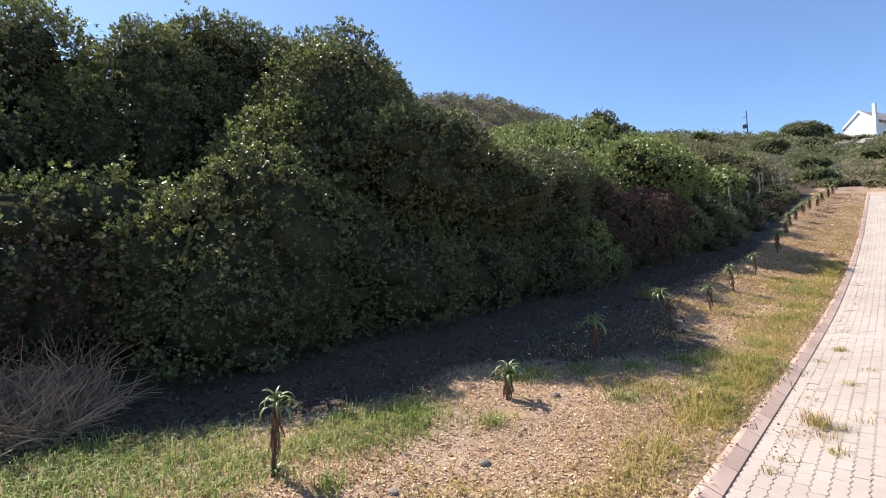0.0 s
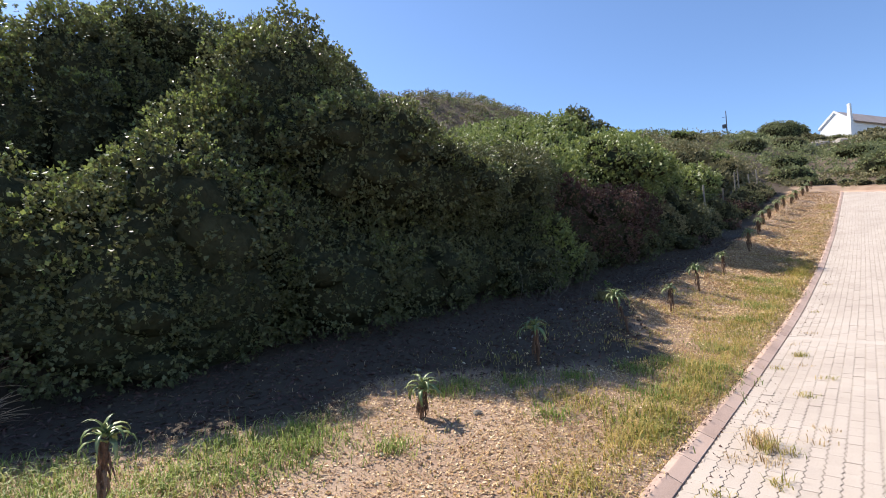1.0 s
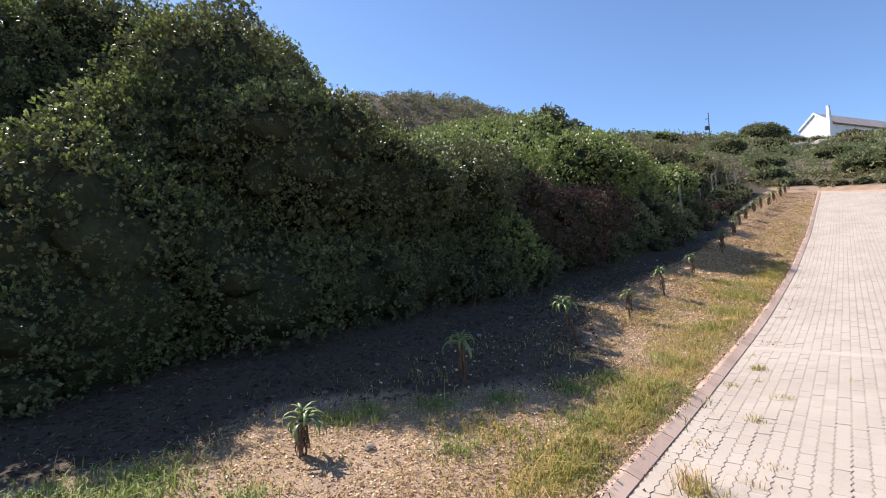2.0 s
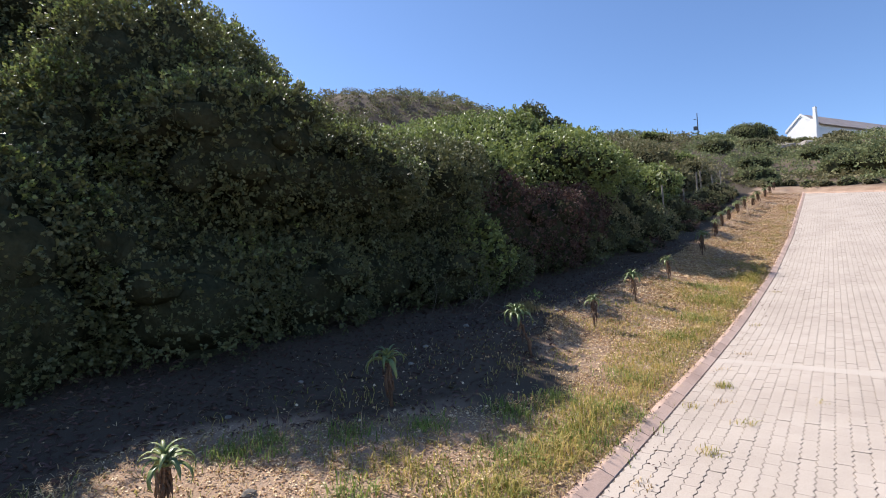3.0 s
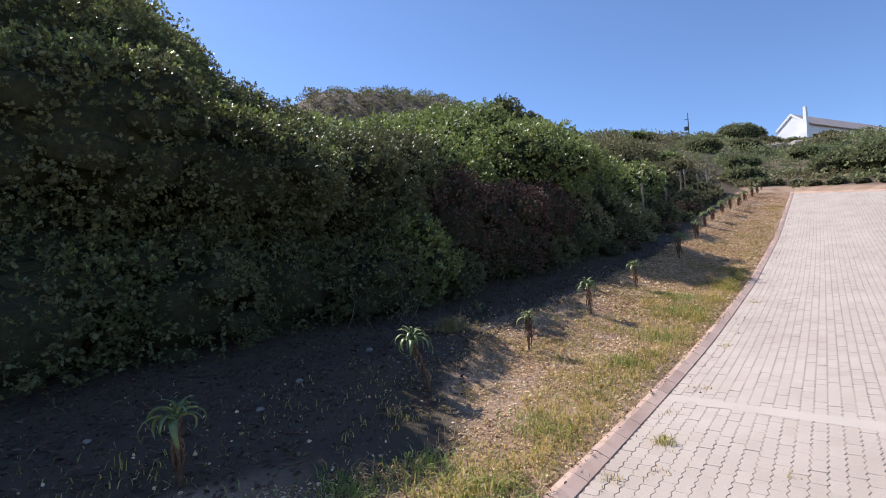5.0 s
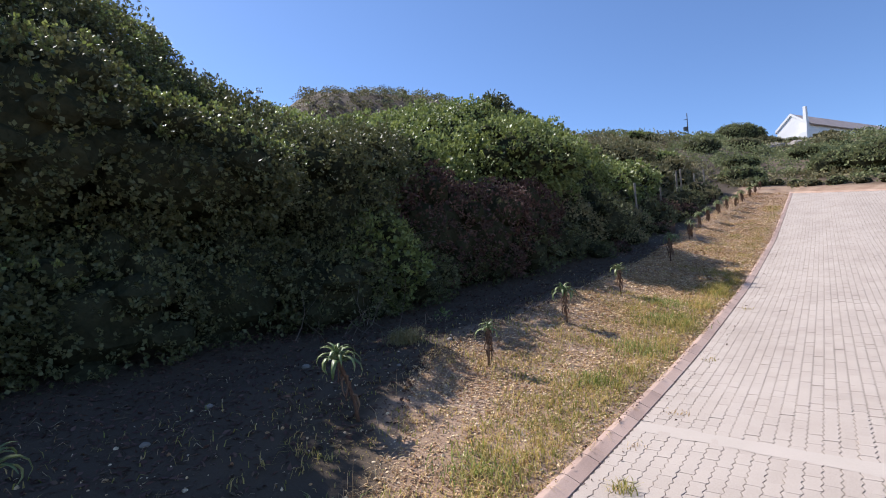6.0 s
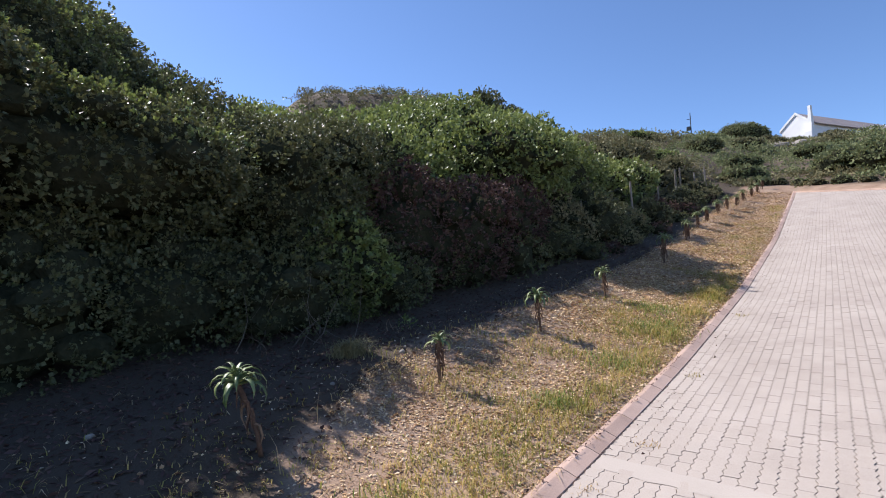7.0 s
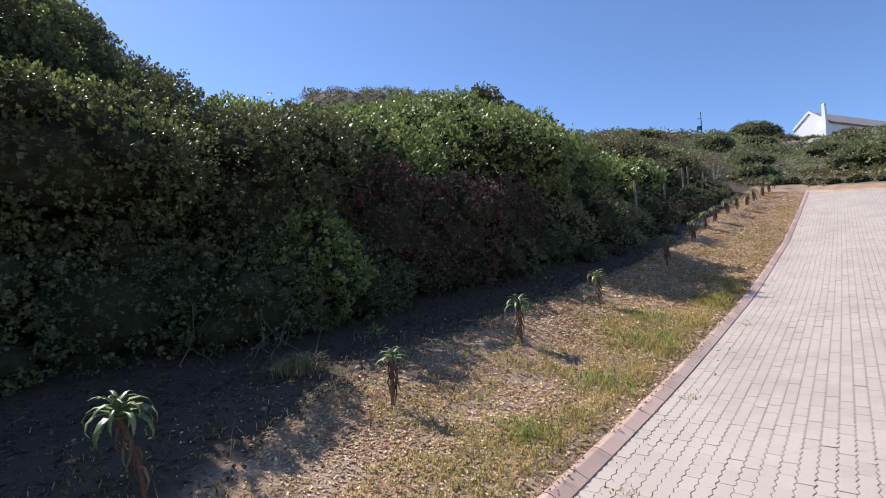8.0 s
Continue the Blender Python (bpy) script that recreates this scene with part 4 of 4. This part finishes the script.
# ---- fence ----
def build_fence():
    fence = empty("fence", (-6.2, 12.0, float(land(-6.2, 12.0))), "old wire fence on weathered wooden posts, overgrown", "fence")
    base = Vector(fence.location)
    tops = []
    ys = [12.6, 25.0, 29.5, 33.6, 37.4, 38.6, 42.5, 46.0]
    rng = random.Random(8)
    for y in ys:
        x = -5.45 - 0.056 * y - (0.5 if y < 26 else 0)
        g = float(land(x, y))
        h = 2.1 if y in (29.5, 37.4, 38.6) else 1.5
        bm = bmesh.new()
        lean = Vector((rng.uniform(-0.05, 0.05), rng.uniform(-0.05, 0.05), 0))
        tube(bm, [Vector((x, y, g - 0.3)) - base, Vector((x, y, g + h * 0.5)) + lean * 0.5 - base, Vector((x, y, g + h)) + lean - base], [0.055, 0.05, 0.045], 8)
        part("post", bm, M_POST, fence)
        tops.append((Vector((x, y, g)) - base, h))
    for f in (0.25, 0.5, 0.75, 0.95):
        bm = bmesh.new()
        tube(bm, [p + Vector((0.05, 0, h * f)) for p, h in tops], [0.004] * len(tops), 4)
        part("wire", bm, M_STEEL, fence)


build_fence()


# ---- single shrubs and rocks near the house ----
def far_shrub(x, y, r, h, material, label, seed, leaf=0.16, density=26):
    g = float(land(x, y))
    shrub("dome_shrub", label, [(x, y, g + h * 0.35, r, r, h * 0.65), (x + r * 0.7, y, g + h * 0.22, r * 0.6, r * 0.6, h * 0.5)], 9, leaf, density, material, seed, 4, "shrub", "shrubs on the slope", 0.12, 0.9, 0.36)


def build_far_shrubs():
    dome = "dense rounded shrub on the slope below the house"
    for q, (x, y, r, h, m) in enumerate([(-16.3, 107, 3.4, 3.8, M_LEAF_SCRUB), (-29.0, 128, 4.6, 2.6, M_LEAF_SCRUB), (-38.5, 125, 3.6, 2.4, M_LEAF_SCRUB), (-13.5, 50, 2.2, 1.5, M_LEAF_BRIGHT), (-0.6, 54.5, 2.2, 1.8, M_LEAF_SCRUB), (2.4, 52.0, 2.7, 2.3, M_LEAF_SCRUB), (-12.5, 106, 2.4, 1.8, M_LEAF_OLIVE), (-4.0, 106, 2.2, 1.8, M_LEAF_OLIVE), (-9.0, 107, 2.4, 1.4, M_LEAF_SCRUB), (-47, 112, 3.4, 1.8, M_LEAF_SCRUB), (6.5, 53, 2.4, 2.2, M_LEAF_OLIVE), (-6.8, 51.0, 1.4, 1.2, M_LEAF_SCRUB), (-20.0, 62, 1.8, 1.2, M_LEAF_SCRUB), (-14.0, 70, 1.8, 1.3, M_LEAF), (-24.0, 78, 2.0, 1.2, M_LEAF_BRIGHT), (-9.0, 62, 1.6, 1.1, M_LEAF_SCRUB), (-4.0, 72, 2.0, 1.3, M_LEAF_SCRUB), (-18.0, 90, 2.2, 1.4, M_LEAF_SCRUB), (-3.0, 86, 2.0, 1.3, M_LEAF_OLIVE), (2.0, 64, 2.0, 1.5, M_LEAF_OLIVE), (-11.5, 80, 1.8, 1.2, M_LEAF_OLIVE)]):
        far_shrub(x, y, r, h, m, dome, 60 + q)
    edge = "low grey-green bush at the road's end"
    for q, (x, y, r) in enumerate([(-5.4, 49.2, 0.6), (-4.2, 49.6, 0.45), (-2.9, 49.0, 0.5), (-1.9, 48.2, 0.4), (-0.7, 47.6, 0.5), (0.6, 46.8, 0.4), (1.9, 46.0, 0.5), (3.2, 45.2, 0.45)]):
        far_shrub(x, y, r, r * 1.0, (M_LEAF_SCRUB, M_LEAF_OLIVE)[q % 2], edge, 80 + q, 0.1, 40)
    for q, (x, y, r) in enumerate([(-10.6, 94, 1.0), (-9.2, 93, 1.3), (-7.8, 94, 0.9), (-6.6, 93.5, 1.2), (-9.8, 91, 0.8), (-5.2, 92, 0.8)]):
        ob = stone(x, y, r, 30 + q)
        tagged(ob, "pale grey boulder on the scrubby slope", "boulder", "rock outcrop")


build_far_shrubs()


# ---- road ----
def build_road():
    road = empty("road", (0, 0, 0), "pale pinkish zigzag concrete paver road", "road")
    tagged(road, kind="structure")
    xs = np.linspace(0.0, ROAD_WIDE, 9)
    f = np.linspace(0, 1, 180)
    Y = -30 + f[:, None] * (road_end(xs)[None] + 30)
    X = kerb_x(Y) + xs[None]
    v = np.stack([X, Y, profile(Y) - 0.007], -1).reshape(-1, 3)
    i = np.arange(len(f) * len(xs)).reshape(len(f), len(xs))
    quads = np.stack([i[:-1, :-1], i[:-1, 1:], i[1:, 1:], i[1:, :-1]], -1).reshape(-1, 4)
    solid("bedding", mesh_from("bedding", v, quads), M_JOINT, road, "dark sand bedding between the pavers")
    # one zigzag paver, lying along +y
    L, W, gap, amp = 0.2225, 0.1125, 0.0055, 0.0100
    ty = np.array([0, 0.028, 0.0835, 0.139, 0.1945, 0.2225]) - L / 2
    tx = np.array([0, amp, -amp, amp, -amp, 0])
    ty[0] += 0.0004
    ty[-1] -= 0.0004
    hw = W / 2 - gap / 2
    ring = [(x - hw, y) for x, y in zip(tx, ty)] + [(x + hw, y) for x, y in zip(tx[::-1], ty[::-1])]
    ring = np.array(ring)
    n = len(ring)
    inner = ring * np.array([0.975, 0.99])
    V = np.concatenate([np.c_[inner, np.zeros(n)], np.c_[ring, np.full(n, -0.0015)], np.c_[ring, np.full(n, -0.05)]])
    F = [(k, k + 1, n - 2 - k, n - 1 - k) for k in range(n // 2 - 1)]
    F = [f[::-1] for f in F]
    for r in range(2):
        for k in range(n):
            j = (k + 1) % n
            F.append((r * n + k, r * n + n + k, r * n + n + j, r * n + j)[::-1])
    F = np.array(F)
    paver = mesh_from("paver", V, F)
    paver.materials.append(M_PAVER)
    th = math.atan(0.06)
    along, across = np.array([-math.sin(th), math.cos(th)]), np.array([math.cos(th), math.sin(th)])
    rng = np.random.default_rng(3)
    near, rest = [], []
    rows = int(ROAD_WIDE / W) - 1
    for r in range(rows):
        limit = (road_end(W * (r + 0.5)) - 0.3) / math.cos(math.atan(0.06))
        s = -3.0 + (L / 2 if r % 2 else 0)
        while s < limit:
            c = np.array([kerb_x(0), 0.0]) + along * s + across * (0.012 + W * (r + 0.5))
            z = float(profile(c[1]))
            (near if (r < 16 and 8.0 < s < 12.6) else rest).append((c[0], c[1], z))
            s += L
    rng.shuffle(near)
    extra, near = near[300:], near[:300]
    rest = np.array(rest + extra)
    away = (rest[:, 0] - kerb_x(rest[:, 1])) > 2.7
    rest = np.concatenate([rest[~away], rest[away]])
    full = int((~away).sum())
    slope = (profile(rest[:, 1] + 0.2) - profile(rest[:, 1] - 0.2)) / 0.4
    rot = np.array([[math.cos(th), -math.sin(th)], [math.sin(th), math.cos(th)]])
    P = V.copy()
    P[:, :2] = V[:, :2] @ rot.T
    A = rest[:, None, :] + P[None]
    A[..., 2] += slope[:, None] * P[None, :, 1] + rng.normal(size=(len(rest), 1)) * 0.0015 + P[None, :, 0] * rng.normal(size=(len(rest), 1)) * 0.012
    F1 = F[:len(F) - n]
    start = (np.arange(len(rest)) * len(V))[:, None, None]
    Q = np.concatenate([(F1[None] + start[:full]).reshape(-1, 4), (F1[None, :n // 2 - 1] + start[full:]).reshape(-1, 4)])
    tagged(solid("pavers", mesh_from("pavers", A.reshape(-1, 3), Q), M_PAVER_J, road), kind="stuff")
    for x, y, z in near:
        sl = math.degrees(math.atan(float(profile(y + 0.2) - profile(y - 0.2)) / 0.4))
        ob = solid("paver", paver, M_PAVER, road)
        ob.matrix_basis = pose(x, y, z + rng.normal() * 0.0015, sl + rng.normal() * 0.4, rng.normal() * 0.6, math.degrees(th) + rng.normal() * 0.4)
    # mortar strip across the road
    k = 40
    s = np.linspace(0.02, ROAD_WIDE - 0.1, k)
    v = []
    for a in s:
        e = 0.012 * math.sin(a * 23) + 0.01 * math.sin(a * 51)
        for o in (11.30 + e, 11.54 - e):
            c = np.array([kerb_x(0), 0.0]) + along * (o - 0.11 * a) + across * a
            v.append((c[0], c[1], float(profile(c[1])) + 0.0025))
    i = np.arange(k - 1) * 2
    solid("mortar_strip", mesh_from("mortar_strip", np.array(v), np.stack([i, i + 2, i + 3, i + 1], -1)), M_MORTAR, road, "smooth mortar band across the pavers")
    # kerb
    kerb = empty("kerb", (0, 0, 0), "low sloping concrete kerb in short lengths", "kerb")
    tagged(kerb, kind="structure")
    prof = [(0.02, -0.15), (0.0, -0.02), (-0.006, 0.004), (-0.106, 0.046), (-0.118, 0.050), (-0.165, 0.052), (-0.172, 0.046), (-0.172, -0.15)]

    def stone(length):
        bm = bmesh.new()
        g = 0.004
        a = [bm.verts.new((x, -length / 2 + g, z)) for x, z in prof]
        b = [bm.verts.new((x, length / 2 - g, z)) for x, z in prof]
        bm.faces.new(a)
        bm.faces.new(b[::-1])
        for q in range(len(prof)):
            w = (q + 1) % len(prof)
            bm.faces.new((a[q], b[q], b[w], a[w]))
        bmesh.ops.recalc_face_normals(bm, faces=bm.faces[:])
        me = bpy.data.meshes.new("kerb_stone")
        bm.to_mesh(me)
        bm.free()
        me.materials.append(M_KERB)
        return me
    kinds = {q: stone(q) for q in (0.42, 0.48, 0.60)}
    s = -4.0
    pick = random.Random(4)
    while s < ROAD_END:
        q = pick.choice((0.42, 0.48, 0.48, 0.60))
        c = np.array([kerb_x(0), 0.0]) + along * (s + q / 2)
        sl = math.degrees(math.atan(float(profile(c[1] + 0.2) - profile(c[1] - 0.2)) / 0.4))
        ob = solid("kerb_stone", kinds[q], M_KERB, kerb)
        ob.matrix_basis = pose(c[0], c[1], float(profile(c[1])), sl, pick.uniform(-0.8, 0.8), math.degrees(th) + pick.uniform(-0.3, 0.3))
        s += q
    a = np.array([float(kerb_x(ROAD_END)), ROAD_END])
    b = np.array([float(kerb_x(road_end(ROAD_WIDE))) + ROAD_WIDE, float(road_end(ROAD_WIDE))])
    span = np.linalg.norm(b - a)
    turn = math.degrees(math.atan2(b[1] - a[1], b[0] - a[0]))
    for k in range(int(span / 0.6)):
        c = a + (b - a) * (0.6 * k + 0.3) / span
        ob = solid("kerb_stone", kinds[0.60], M_KERB, kerb)
        drop = math.degrees(math.atan(float(profile(c[1] + 0.2) - profile(c[1] - 0.2)) / 0.4 * (a[1] - b[1]) / span))
        ob.matrix_basis = pose(c[0], c[1], float(profile(c[1])), 0, 0, turn + 90) @ pose(0, 0, 0, drop)


build_road()
